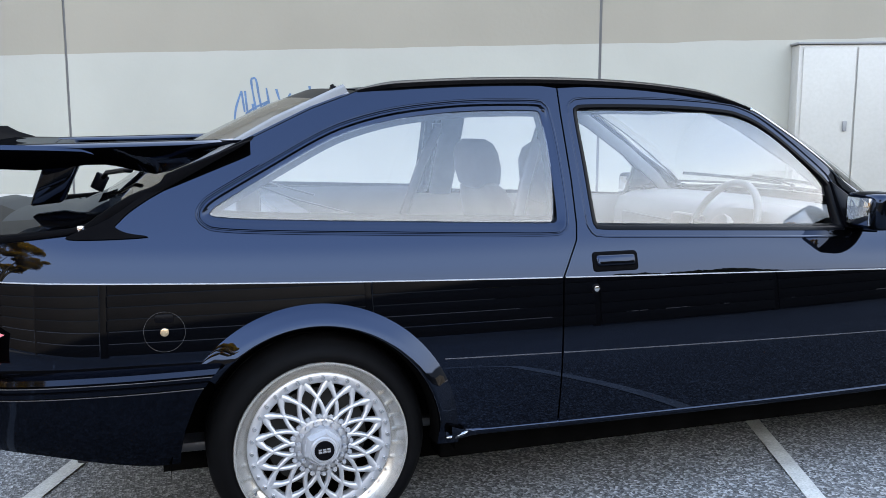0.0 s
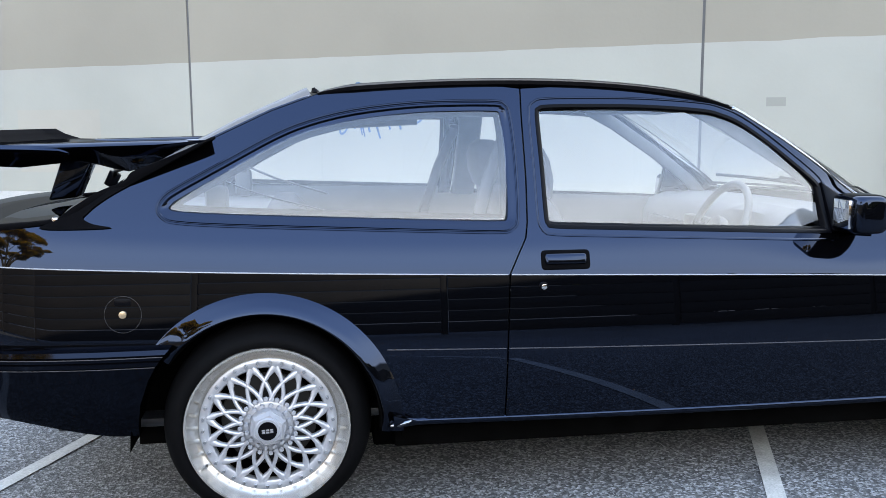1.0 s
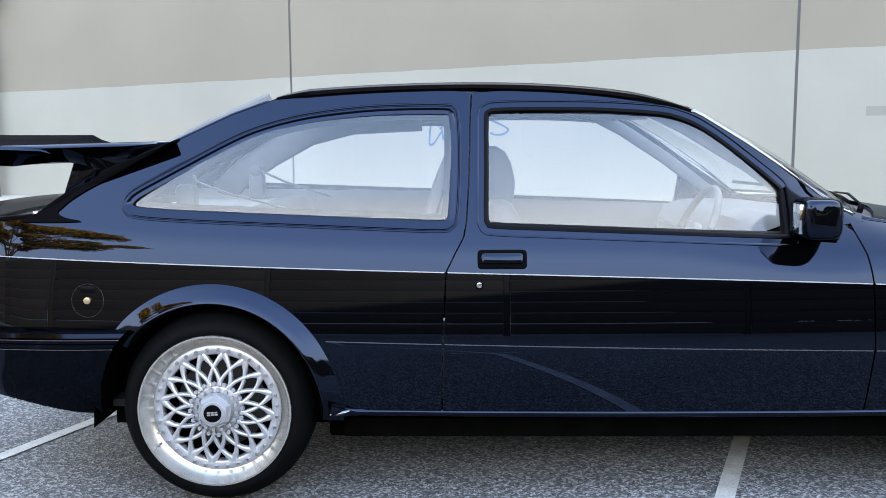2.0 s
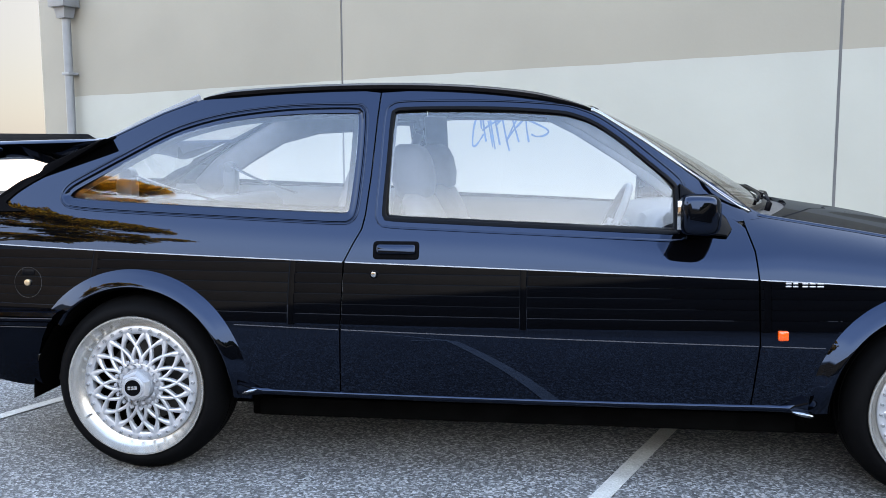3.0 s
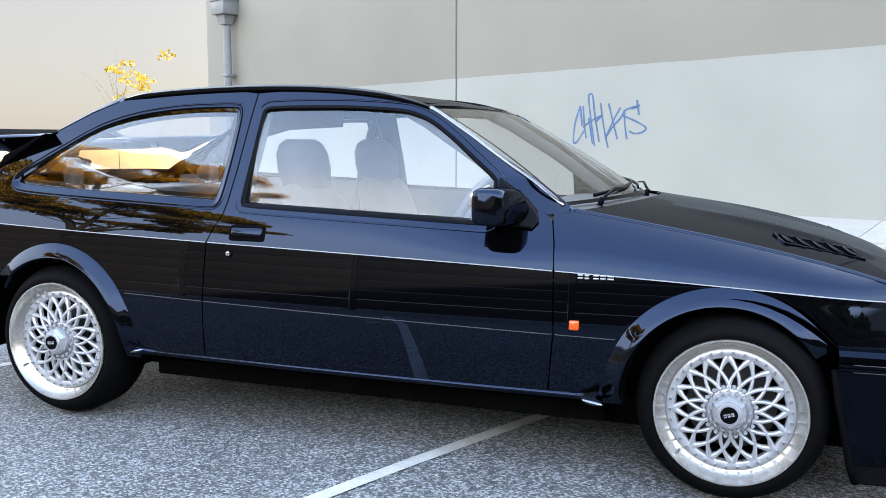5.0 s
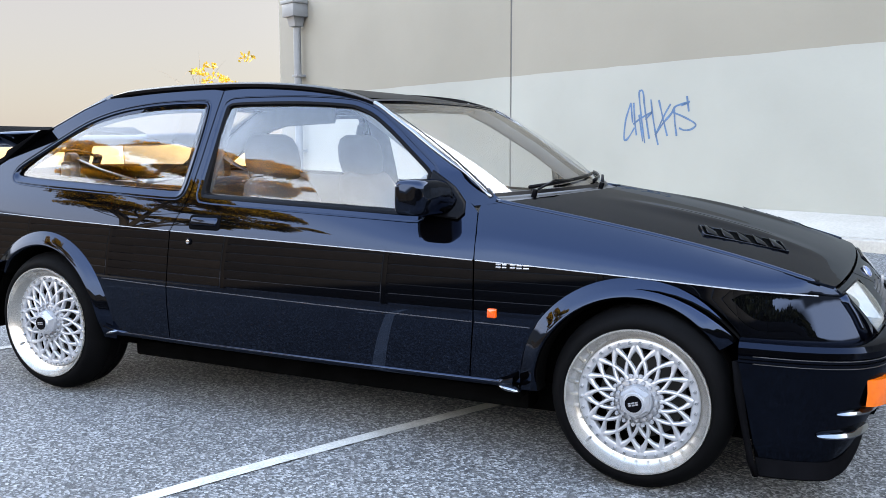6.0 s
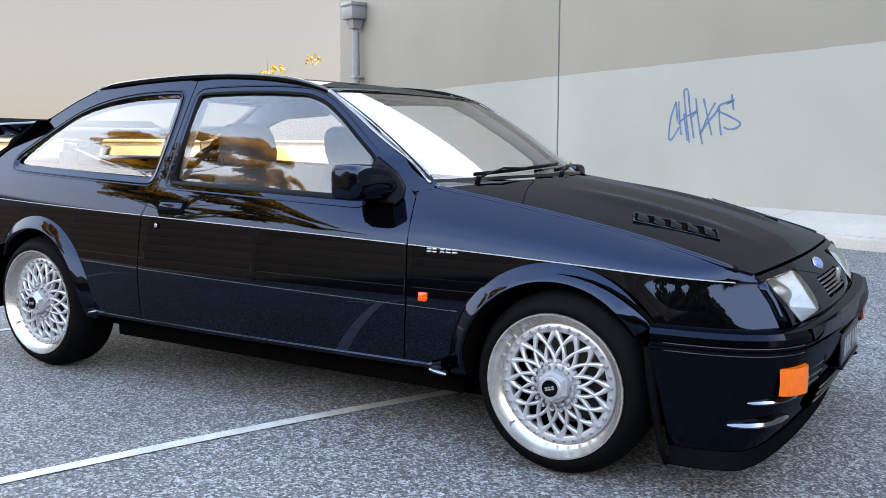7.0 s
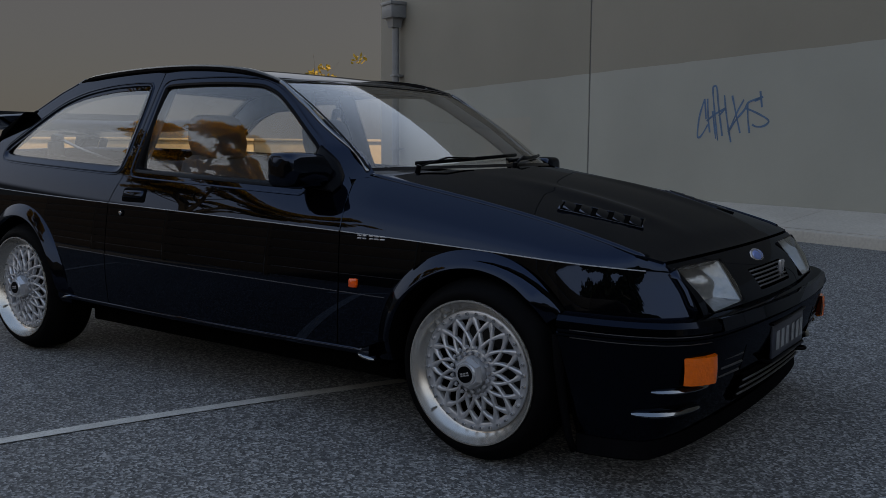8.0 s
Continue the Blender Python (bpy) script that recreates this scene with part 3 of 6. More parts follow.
GAP = 0.0025
REAR_GAP = [(-0.592, 0.297), (-0.587, 0.52), (-0.577, zc(-0.577))]
REAR_GAP_UP = [(-0.577, zc(-0.577)), (-0.548, 0.80), (-0.522, 0.847), (-0.513, 0.893), (-0.504, 1.02), (-0.498, 1.217), (-0.493, 1.30)]
FRONT_GAP = [(0.728, 0.297), (0.747, 0.496), (0.741, zc(0.741))]
FRONT_GAP_UP = [(0.741, zc(0.741)), (0.733, 0.785), (0.714, 0.853), (0.695, 0.868)]
ROOF_EDGE = [(-1.13, 1.285), (-0.93, 1.304), (-0.71, 1.311), (-0.493, 1.313), (-0.30, 1.311), (-0.09, 1.297), (0.07, 1.274), (0.19, 1.243), (0.30, 1.218)]


def softened(poly, n=4):
    """A closed curve through the points of a polygon."""
    out, m = [], len(poly)
    for i in range(m):
        p0, p1, p2, p3 = (Vector(poly[(i + k) % m]) for k in (-1, 0, 1, 2))
        for j in range(n):
            t = j / n
            out.append(tuple(0.5 * ((2 * p1) + (p2 - p0) * t + (2 * p0 - 5 * p1 + 4 * p2 - p3) * t * t + (3 * p1 - p0 - 3 * p2 + p3) * t ** 3)))
    return out


def shrunk(poly, d):
    """A polygon drawn in by d."""
    out = []
    n = len(poly)
    area = sum(poly[i][0] * poly[(i + 1) % n][1] - poly[(i + 1) % n][0] * poly[i][1] for i in range(n))
    sg = 1 if area > 0 else -1
    for i in range(n):
        a, p, b = Vector(poly[i - 1]), Vector(poly[i]), Vector(poly[(i + 1) % n])
        d0, d1 = (p - a).normalized(), (b - p).normalized()
        n0, n1 = Vector((-d0.y, d0.x)) * sg, Vector((-d1.y, d1.x)) * sg
        k = (n0 + n1)
        k = k / max(0.35, k.length_squared / 2)
        out.append(tuple(p + k * d))
    return out


QWIN = softened([(-0.541, 1.225), (-0.552, 1.246), (-0.575, 1.256), (-0.70, 1.257), (-0.85, 1.251), (-1.027, 1.230), (-1.164, 1.197), (-1.266, 1.157), (-1.398, 1.087), (-1.494, 1.035), (-1.552, 1.003),
                 (-1.586, 0.980), (-1.603, 0.951), (-1.590, 0.926), (-1.550, 0.9125), (-1.40, 0.902), (-1.07, 0.888), (-0.75, 0.875), (-0.60, 0.870), (-0.563, 0.877), (-0.546, 0.903), (-0.539, 0.985), (-0.536, 1.119)][::-1], 3)
DWIN = softened([(-0.453, 1.215), (-0.455, 1.06), (-0.458, 0.915), (-0.452, 0.885), (-0.425, 0.874), (-0.24, 0.866), (0.13, 0.851), (0.40, 0.839), (0.49, 0.8355), (0.503, 0.843), (0.506, 0.90), (0.506, 0.965), (0.497, 0.995), (0.416, 1.064), (0.33, 1.134),
                 (0.246, 1.192), (0.18, 1.220), (0.111, 1.235), (-0.08, 1.248), (-0.28, 1.251), (-0.41, 1.249), (-0.442, 1.241)], 3)


def band(name, outer, inner, fo, fi, mat, parent, side, label=""):
    """A strip between two loops of equal count."""
    n = len(outer)
    rows = [[fo(*p) for p in outer] + [fo(*outer[0])], [fi(*p) for p in inner] + [fi(*inner[0])]]
    return loft(name, rows, mat, parent, label, side=side)


def pane_at(d):
    """The curved side glass, d behind its outer face: nearly flush above, deep at the sill."""
    return lambda x, z: (lambda p: (p[0], p[1] + 0.004 + d + 0.45 * (z - 1.12) ** 2, p[2]))(skin_up(x, z))


def window_trim(name, poly, parent, side, mat=TRIM):
    """A rubber surround: raised lip round a window, stepping in to the glass."""
    p0, p1, p2, p3 = poly, shrunk(poly, 0.007), shrunk(poly, 0.014), shrunk(poly, 0.026)
    rows = [[f(*p) for p in q] + [f(*q[0])] for q, f in ((p0, inset(skin_up, 0.004)), (shrunk(poly, 0.002), inset(skin_up, -0.005)), (p1, inset(skin_up, -0.005)), (p2, inset(skin_up, 0.004)), (p3, inset(skin_up, 0.006)), (shrunk(poly, 0.028), pane_at(0.006)))]
    return loft(name, rows, mat, parent, "black window surround", side=side, angle=50)


def slim_trim(name, poly, parent, side):
    """A narrow rubber seal stepping in from the painted frame to the glass."""
    rows = [[f(*p) for p in q] + [f(*q[0])] for q, f in ((shrunk(poly, -0.002), inset(skin_up, 0.003)), (poly, inset(skin_up, -0.003)), (shrunk(poly, 0.009), inset(skin_up, -0.002)), (shrunk(poly, 0.014), inset(skin_up, 0.004)), (shrunk(poly, 0.016), pane_at(0.005)))]
    return loft(name, rows, TRIM, parent, "black window seal", side=side, angle=50)


def frame_bead(poly, d, parent, side):
    """A pressed bead in the painted frame round a window."""
    rows = [[f(*p) for p in q] + [f(*q[0])] for q, f in ((shrunk(poly, -d), inset(skin_up, 0.001)), (shrunk(poly, -d + 0.002), inset(skin_up, -0.0035)), (shrunk(poly, -d + 0.005), inset(skin_up, -0.0035)), (shrunk(poly, -d + 0.008), inset(skin_up, 0.001)))]
    return loft("frame_bead", rows, PAINT, parent, side=side, angle=80)


def build_body(side):
    # rear quarter
    low = [(-0.592 - GAP, 0.297), (-0.587 - GAP, 0.52), (-0.577 - GAP, zc(-0.577))] + crease_pts(-0.60, -2.24) + [(-2.24, 0.46), (-1.66, 0.46)]
    low += arc(-1.304, 0.30, 0.37, 154, 0, 30) + [(-0.93, 0.297)]
    up = [(x - GAP, z) for x, z in REAR_GAP_UP] + [(-0.60, 1.312), (-0.71, 1.311), (-0.93, 1.304), (-1.13, 1.285), (-1.28, 1.232), (-1.459, 1.147), (-1.60, 1.078), (-1.732, 1.005), (-1.83, 0.940), (-1.92, 0.904), (-2.06, 0.890), (-2.24, 0.878)]
    up += crease_pts(-2.24, -0.577 - GAP)
    quarter = body_panel("rear_quarter", [(low, [], skin_low), (up, [QWIN], skin_up)], PAINT, CAR, side)
    window_trim("window_trim", QWIN, quarter, side, PAINT)
    pane = body_panel("quarter_window", [(shrunk(QWIN, 0.024), [], pane_at(0))], GLASS, quarter, side, 0.05, 0.003)
    frame_bead(QWIN, 0.010, quarter, side)
    q0, q1 = shrunk(QWIN, 0.0285), shrunk(QWIN, 0.046)
    band("pane_border", q0, q1, pane_at(0.0055), pane_at(0.0055), TRIM, pane, side, "black border printed on the glass")
    # door
    low = [(x + GAP, z) for x, z in REAR_GAP[::-1]] + [(x - GAP, z) for x, z in FRONT_GAP] + crease_pts(0.741 - GAP, -0.577 + GAP)[1:-1]
    up = [(x - GAP, z) for x, z in FRONT_GAP_UP] + [(0.655, 0.897), (0.56, 0.972), (0.40, 1.097), (0.262, 1.198)] + [(x, z - 0.001) for x, z in ROOF_EDGE[3:8][::-1]][:-1] + [(x + GAP, z) for x, z in REAR_GAP_UP[::-1]]
    up += crease_pts(-0.577 + GAP, 0.741 - GAP)[1:-1]
    door = body_panel("door", [(low, [], skin_low), (up, [DWIN], skin_up)], PAINT, CAR, side)
    slim_trim("window_trim", DWIN, door, side)
    body_panel("door_window", [(shrunk(DWIN, 0.013), [], pane_at(0))], GLASS, door, side, 0.05, 0.003)
    frame_bead(DWIN, 0.024, door, side)
    # front wing
    low = [(x + GAP, z) for x, z in FRONT_GAP[::-1]] + [(0.93, 0.297)] + arc(1.304, 0.30, 0.365, 180, 34, 30) + [(1.62, 0.49), (1.93, 0.50), (1.895, 0.58)] + crease_pts(1.865, 0.741 + GAP)
    up = crease_pts(0.741 + GAP, 1.865) + [(1.84, 0.662)] + [(x, ze(x)) for x in np.linspace(1.80, 0.74, 24)] + [(0.712, 0.880)] + [(x + GAP, z) for x, z in FRONT_GAP_UP[::-1][1:-1]]
    wing = body_panel("front_wing", [(low, [], skin_low), (up, [], skin_up)], PAINT, CAR, side)
    fold = [(1.858, 0.632), (1.872, 0.612), (1.893, 0.580), (1.912, 0.540), (1.928, 0.505)]
    sweep("wing_corner", [(x, (skin_low(x, min(z, zc(x)))[1] + 0.014) * -side, z) for x, z in fold], 0.020, PAINT, wing, n=16)
    # windscreen pillar
    rows = []
    inner = [(0.690, 0.872), (0.655, 0.894), (0.56, 0.969), (0.40, 1.094), (0.262, 1.195), (0.215, 1.222)]
    outer = [(0.790, 0.885), (0.750, 0.906), (0.588, 1.014), (0.404, 1.135), (0.264, 1.221), (0.222, 1.240)]
    for i in range(5):
        for k in range(6):
            p, q = Vector(inner[i]).lerp(Vector(inner[i + 1]), k / 6), Vector(outer[i]).lerp(Vector(outer[i + 1]), k / 6)
            rows.append([inset(skin_up, 0.0015 if u < 0.3 else 0.0)(*p.lerp(q, u)) for u in (0, 0.25, 0.5, 0.75, 1.0)])
    loft("windscreen_pillar", rows, PAINT, CAR, side=side, angle=80)
    # bright lip along the body crease, and the lower swage line
    for host, a, b in ((quarter, -2.23, -0.582), (door, -0.572, 0.736), (wing, 0.746, 1.80)):
        xs = np.linspace(a, b, 40)
        rows = []
        for x in xs:
            c, y = zc(x), skin_low(x, zc(x))[1]
            rows.append([(x, y + 0.003, c - 0.0022), (x, y - 0.002, c - 0.0016), (x, y - 0.0015, c + 0.0008), (x, y + 0.001, c + 0.0018), (x, y + 0.005, c + 0.0022)])
        loft("pinstripe", rows, STRIPE, host, "silver pinstripe along the body crease", side=side)
    for host, a, b in ((quarter, -0.95, -0.592), (door, -0.583, 0.742), (wing, 0.752, 0.945)):
        rows = []
        for x in np.linspace(a, b, 24):
            c = 0.513 - 0.0215 * (x + 0.0) - 0.004
            y = skin_low(x, c)[1]
            rows.append([(x, y + 0.003, c - 0.002), (x, y - 0.0015, c - 0.0015), (x, y - 0.0015, c + 0.001), (x, y + 0.003, c + 0.002)])
        # the swage line's faint reflection, drawn as a grey strip
        loft("swage_line", rows, DIMGLINT, host, side=side)
    return quarter, door, wing


def build_flare(cx, cz, r, a0, a1, side):
    """A wheel-arch flare swept round the arch."""
    rows = []
    for i in range(57):
        a = radians(a0 + (a1 - a0) * i / 56)
        ca, sa = math.cos(a), math.sin(a)
        row = []
        end = min(1.0, min(i, 56 - i) / 7 + 0.25)
        for dr, dy in ((0.006, -0.003), (0.0, 0.002), (-0.014, 0.0105), (-0.030, 0.020), (-0.046, 0.0295), (-0.051, 0.0305), (-0.055, 0.028), (-0.060, 0.018), (-0.064, 0.0), (-0.066, -0.06)):
            x, z = cx + (r + dr) * ca, cz + (r + dr) * sa
            fx, fz = cx + (r - 0.01) * ca, cz + (r - 0.01) * sa
            base = skin_low(fx, min(fz, zc(fx)))[1]
            row.append((x, base - dy * (end if dy > 0 else 1), z))
        rows.append(row)
    flare = loft("arch_flare", [r[:8] for r in rows], PAINT, CAR, "glossy black wheel-arch flare", side=side, angle=32)
    # the flare's inner return, blacked out like the shade below it
    loft("flare_return", [r[7:] for r in rows], UNDER, flare, side=side)
    return flare


def build_sill(side):
    rows = []
    n = 50
    for i in range(n + 1):
        x = -0.935 + 1.83 * i / n
        e = min(i, n - i) / n * 1.83
        flick = 0.035 * math.exp(-(e / 0.05) ** 2)
        lift = 0.022 * math.exp(-(e / 0.035) ** 2)
        y = -(width(x) - 0.030)
        z = 0.305 - 0.012 * (x + 0.9) / 1.8
        rows.append([(x, y + 0.02, z + 0.012 + lift), (x, y - 0.012 - flick, z + 0.006 + lift), (x, y - 0.016 - flick, z - 0.004 + lift * 0.4), (x, y - 0.012 - flick * 0.8, z - 0.014), (x, y + 0.01, z - 0.022), (x, y + 0.06, z - 0.024)])
    sill = loft("sill", rows, PAINT, CAR, "black side skirt with upturned ends", side=side, angle=60)
    rows = []
    for x in np.linspace(-0.53, 0.68, 30):
        y, z = -(width(x) - 0.026), 0.322 - 0.012 * (x + 0.9) / 1.8
        rows.append([(x, y + 0.01, z - 0.006), (x, y - 0.006, z - 0.004), (x, y - 0.007, z), (x, y + 0.01, z + 0.006)])
    loft("sill_lip", rows, PAINT, sill, side=side)
    for x, z in ((-0.912, 0.302), (0.882, 0.284)):
        bm = bmesh.new()
        bmesh.ops.create_uvsphere(bm, u_segments=20, v_segments=12, radius=1.0, matrix=Matrix.Translation((x, 0.832 * side, z)) @ Matrix.Rotation(radians(-12 if x < 0 else 10), 4, "Y") @ Matrix.Diagonal((0.040, 0.026, 0.011, 1)))
        # bright metal carries the highlight of the painted tip
        part("sill_tip", bm, GLINT, sill, "upturned glossy tip of the side skirt")
    return sill


SIDES = {}
for s_ in (-1, 1):
    SIDES[s_] = build_body(s_)
    build_flare(-1.308, 0.30, 0.401, 143, -4, s_)
    build_flare(1.276, 0.298, 0.368, 184, 33, s_)
    build_sill(s_)


# ---- roof, glass, bonnet, hatch ----
def lerp_list(pts, x):
    xs = [p[0] for p in pts]
    zs = [p[1] for p in pts]
    k = np.polyfit(xs, zs, 4)
    return float(np.polyval(k, x))


def roof_fn(x, y):
    e = lerp_list(ROOF_EDGE, max(-1.2, min(0.30, x)))
    q = min(1.0, abs(y) / 0.555)
    return (x, y, e + 0.006 + 0.011 * (1 - q ** 2.6))


def skin_y(x, z):
    return skin_up(x, z)[1]


def build_top():
    roof_poly = [(-1.13, -0.545), (-0.6, -0.555), (0.0, -0.553), (0.165, -0.545), (0.205, -0.40), (0.232, -0.2), (0.242, 0), (0.232, 0.2), (0.205, 0.40), (0.165, 0.545), (0.0, 0.553), (-0.6, 0.555), (-1.13, 0.545), (-1.17, 0.3), (-1.18, 0), (-1.17, -0.3)]
    body_panel("roof", [(roof_poly, [], roof_fn)], PAINT, CAR, -1, 0.05)
    for side in (-1, 1):
        rows = []
        for i, x in enumerate(np.linspace(-1.135, 0.225, 50)):
            e = min(1.0, (i + 0.3) / 4, (49.3 - i) / 7) ** 0.6
            z = lerp_list(ROOF_EDGE, x)
            y = skin_y(x, z)
            rows.append([(x, y - 0.002, z - 0.006), (x, y - 0.010 * e, z + 0.000), (x, y - 0.010 * e, z + 0.012 * e), (x, y + 0.004, z + 0.020 * e), (x, y + 0.03, z + 0.020 * e), (x, y + 0.035, z - 0.004), (x, y + 0.005, z - 0.010)])
        loft("roof_rail", rows, TRIM, CAR, "black roof gutter rail", close=True, side=side, angle=50)
    # windscreen
    edge_top, edge_bot = skin_y(0.207, 1.247), skin_y(0.735, 0.895)

    def screen(v, u):
        k = 1 - v * v
        x = (0.207 + 0.045 * k) * (1 - u) + (0.735 + 0.17 * k) * u
        z = (1.247 + 0.010 * k) * (1 - u) + (0.897 + 0.008 * k) * u + 0.03 * u * (1 - u) * 4 * 0.5
        y = (abs(edge_top) * (1 - u) + abs(edge_bot) * u) * v
        return (x + 0.012 * 4 * u * (1 - u), y, z)

    def screen_fn(v, u):
        return screen(v, 1 - u)

    body_panel("windscreen", [([(-0.985, 0.02), (0.985, 0.02), (0.985, 0.98), (-0.985, 0.98)], [], screen_fn)], GLASS, CAR, -1, 0.06, 0.0005)
    # dark seal round the screen
    loop = [(-0.985 + 1.97 * i / 30, 0.0) for i in range(31)] + [(0.985, i / 10) for i in range(1, 11)] + [(0.985 - 1.97 * i / 30, 1.0) for i in range(1, 31)] + [(-0.985, 1 - i / 10) for i in range(1, 10)]
    inner = [(v * 0.985, 0.5 + (u - 0.5) * 0.95) for v, u in loop]
    band("screen_seal", loop, inner, lambda v, u: tuple(Vector(screen(v, u)) + Vector((0.004, 0, 0.004))), lambda v, u: tuple(Vector(screen(v, u)) + Vector((0.004, 0, 0.005))), TRIM, CAR, -1)

    # bonnet
    def xr(v):
        return 0.79 + 0.185 * (1 - v * v)

    def xf(v):
        return 1.842 + 0.035 * (1 - v * v) ** 0.8 if abs(v) < 1 else 1.842

    def bonnet(u, v):
        xe = 0.79 + (1.842 - 0.79) * u
        x = xr(v) * (1 - u) + xf(v) * u
        hw = min(0.668, width(xe) - 0.014) - 0.002
        z = ze(xe) + (0.021 + 0.03 * u * (1 - u)) * (1 - abs(v) ** 2.2) + 0.011 * math.exp(-((abs(v) - 0.45) / 0.10) ** 2) * smooth(0.0, 0.5, u) * (1 - smooth(0.66, 0.97, u)) - 0.03 * smooth(0.85, 1.0, u) ** 2 * (1 - v * v) * 0.6
        return (x, hw * v, z)

    for side in (-1, 1):
        sweep("wing_edge", [(x, (skin_up(x, ze(x))[1] + 0.004) * -side, ze(x) - 0.005) for x in np.linspace(0.76, 1.80, 36)], 0.011, PAINT, CAR, n=10)
    bon_poly = [(0.0, -1.0), (1.0, -1.0), (1.0, 1.0), (0.0, 1.0)]
    bon = body_panel("bonnet", [(bon_poly, [], bonnet)], PAINT, CAR, -1, 0.05)
    # louvred vents in the bonnet
    for side in (-1, 1):
        ex = (Vector(bonnet(0.8, 0.60 * side)) - Vector(bonnet(0.58, 0.74 * side))).normalized()
        base_bm = bmesh.new()
        o = Vector(bonnet(0.675, 0.665 * side))
        nrm = (Vector(bonnet(0.70, 0.62)) - Vector(bonnet(0.68, 0.62))).cross(Vector(bonnet(0.69, 0.63)) - Vector(bonnet(0.69, 0.61))).normalized()
        nrm = Vector((nrm.x, nrm.y * side, nrm.z))
        ey = nrm.cross(ex)
        M = Matrix((ex, ey, nrm)).transposed().to_4x4()
        M.translation = o
        M = M @ Matrix.Diagonal((0.90, 1.05, 1.0, 1))
        box_bm(base_bm, -0.15, 0.15, -0.048, 0.048, -0.006, 0.001, 0.0, M)
        v_ob = part("bonnet_vent", base_bm, UNDER, bon, "black louvred bonnet vent")
        for i in range(5):
            bm = bmesh.new()
            c = -0.12 + 0.06 * i
            box_bm(bm, c - 0.020, c + 0.022, -0.042, 0.042, 0.0, 0.003, 0.001, M @ Matrix.Translation((c, 0, 0.0035)) @ Matrix.Rotation(radians(9), 4, "Y") @ Matrix.Translation((-c, 0, 0)))
            part("louvre", bm, PAINT, v_ob)
        for a, b, c, d in ((-0.155, 0.155, -0.052, -0.044), (-0.155, 0.155, 0.044, 0.052), (-0.155, -0.147, -0.044, 0.044), (0.147, 0.155, -0.044, 0.044)):
            bm = bmesh.new()
            box_bm(bm, a, b, c, d, -0.004, 0.004, 0.001, M)
            part("vent_frame", bm, PAINT, v_ob)
    # cowl below the screen
    rows = []
    for i in range(41):
        v = -1 + 2 * i / 40
        a, b = Vector(screen(v * 0.985, 1.0)), Vector(bonnet(0.0, v))
        rows.append([tuple(a + Vector((-0.02, 0, -0.004))), tuple(a.lerp(b, 0.3) + Vector((0, 0, -0.006))), tuple(a.lerp(b, 0.7) + Vector((0, 0, -0.012))), tuple(b + Vector((-0.004, 0, -0.014)))])
    loft("cowl", rows, PLASTIC, CAR, "black plastic cowl below the windscreen")
    # hatch with rear window
    edge = [(-1.135, 1.285), (-1.28, 1.232), (-1.459, 1.147), (-1.60, 1.078), (-1.732, 1.005), (-1.83, 0.940), (-1.92, 0.904), (-2.06, 0.890), (-2.24, 0.878)]

    def hatch(u, v):
        k = u * (len(edge) - 1)
        i = min(int(k), len(edge) - 2)
        t = k - i
        x = edge[i][0] * (1 - t) + edge[i + 1][0] * t
        z = edge[i][1] * (1 - t) + edge[i + 1][1] * t
        y = abs(skin_y(x, z)) - 0.004
        return (x - 0.05 * (1 - v * v), y * v, z + 0.022 * (1 - v * v) * (1 - 0.3 * u))

    fnh = lambda v, u: hatch(1 - u, v)
    hp = [(-1.0, 0.0), (1.0, 0.0), (1.0, 1.0), (-1.0, 1.0)]
    hw = rounded([(-0.92, 0.40), (0.92, 0.40), (0.955, 0.93), (-0.955, 0.93)], 0.04)
    ht = body_panel("hatch", [(hp, [hw], lambda v, u: fnh(-v, u))], PAINT, CAR, -1, 0.05)
    body_panel("rear_window", [(hw, [], lambda v, u: fnh(-v, u))], GLASS, ht, -1, 0.06, 0.002)
    for side in (-1, 1):
        sweep("hatch_seal", [tuple(Vector(hatch(u, 0.995 * side)) + Vector((0, 0.004 * side, 0.0))) for u in np.linspace(0.02, 0.40, 16)], 0.005, PAINT, CAR, n=10)
        # metal tube added for the paint's highlight along the screen edge
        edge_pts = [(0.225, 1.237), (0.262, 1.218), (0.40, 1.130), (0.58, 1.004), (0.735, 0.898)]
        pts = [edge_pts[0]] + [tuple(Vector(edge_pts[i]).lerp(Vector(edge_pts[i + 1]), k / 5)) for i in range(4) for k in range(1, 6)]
        sweep("pillar_edge", [(x, skin_y(x, z) * -side + 0.006 * -side, z) for x, z in pts], 0.009, GLINT, CAR, "bright metal strip standing in for the screen edge highlight", n=12)
    return bonnet, screen, hatch


BONNET_FN, SCREEN_FN, HATCH_FN = build_top()


# ---- front end ----
def smooth_path(pts, n=6):
    """Catmull-Rom points through pts."""
    out = []
    pts = [Vector(p) for p in pts]
    for i in range(len(pts) - 1):
        p0, p1, p2, p3 = (pts[max(0, min(len(pts) - 1, i + k))] for k in (-1, 0, 1, 2))
        for j in range(n):
            t = j / n
            out.append(0.5 * ((2 * p1) + (p2 - p0) * t + (2 * p0 - 5 * p1 + 4 * p2 - p3) * t * t + (3 * p1 - p0 - 3 * p2 + p3) * t ** 3))
    out.append(pts[-1])
    return out


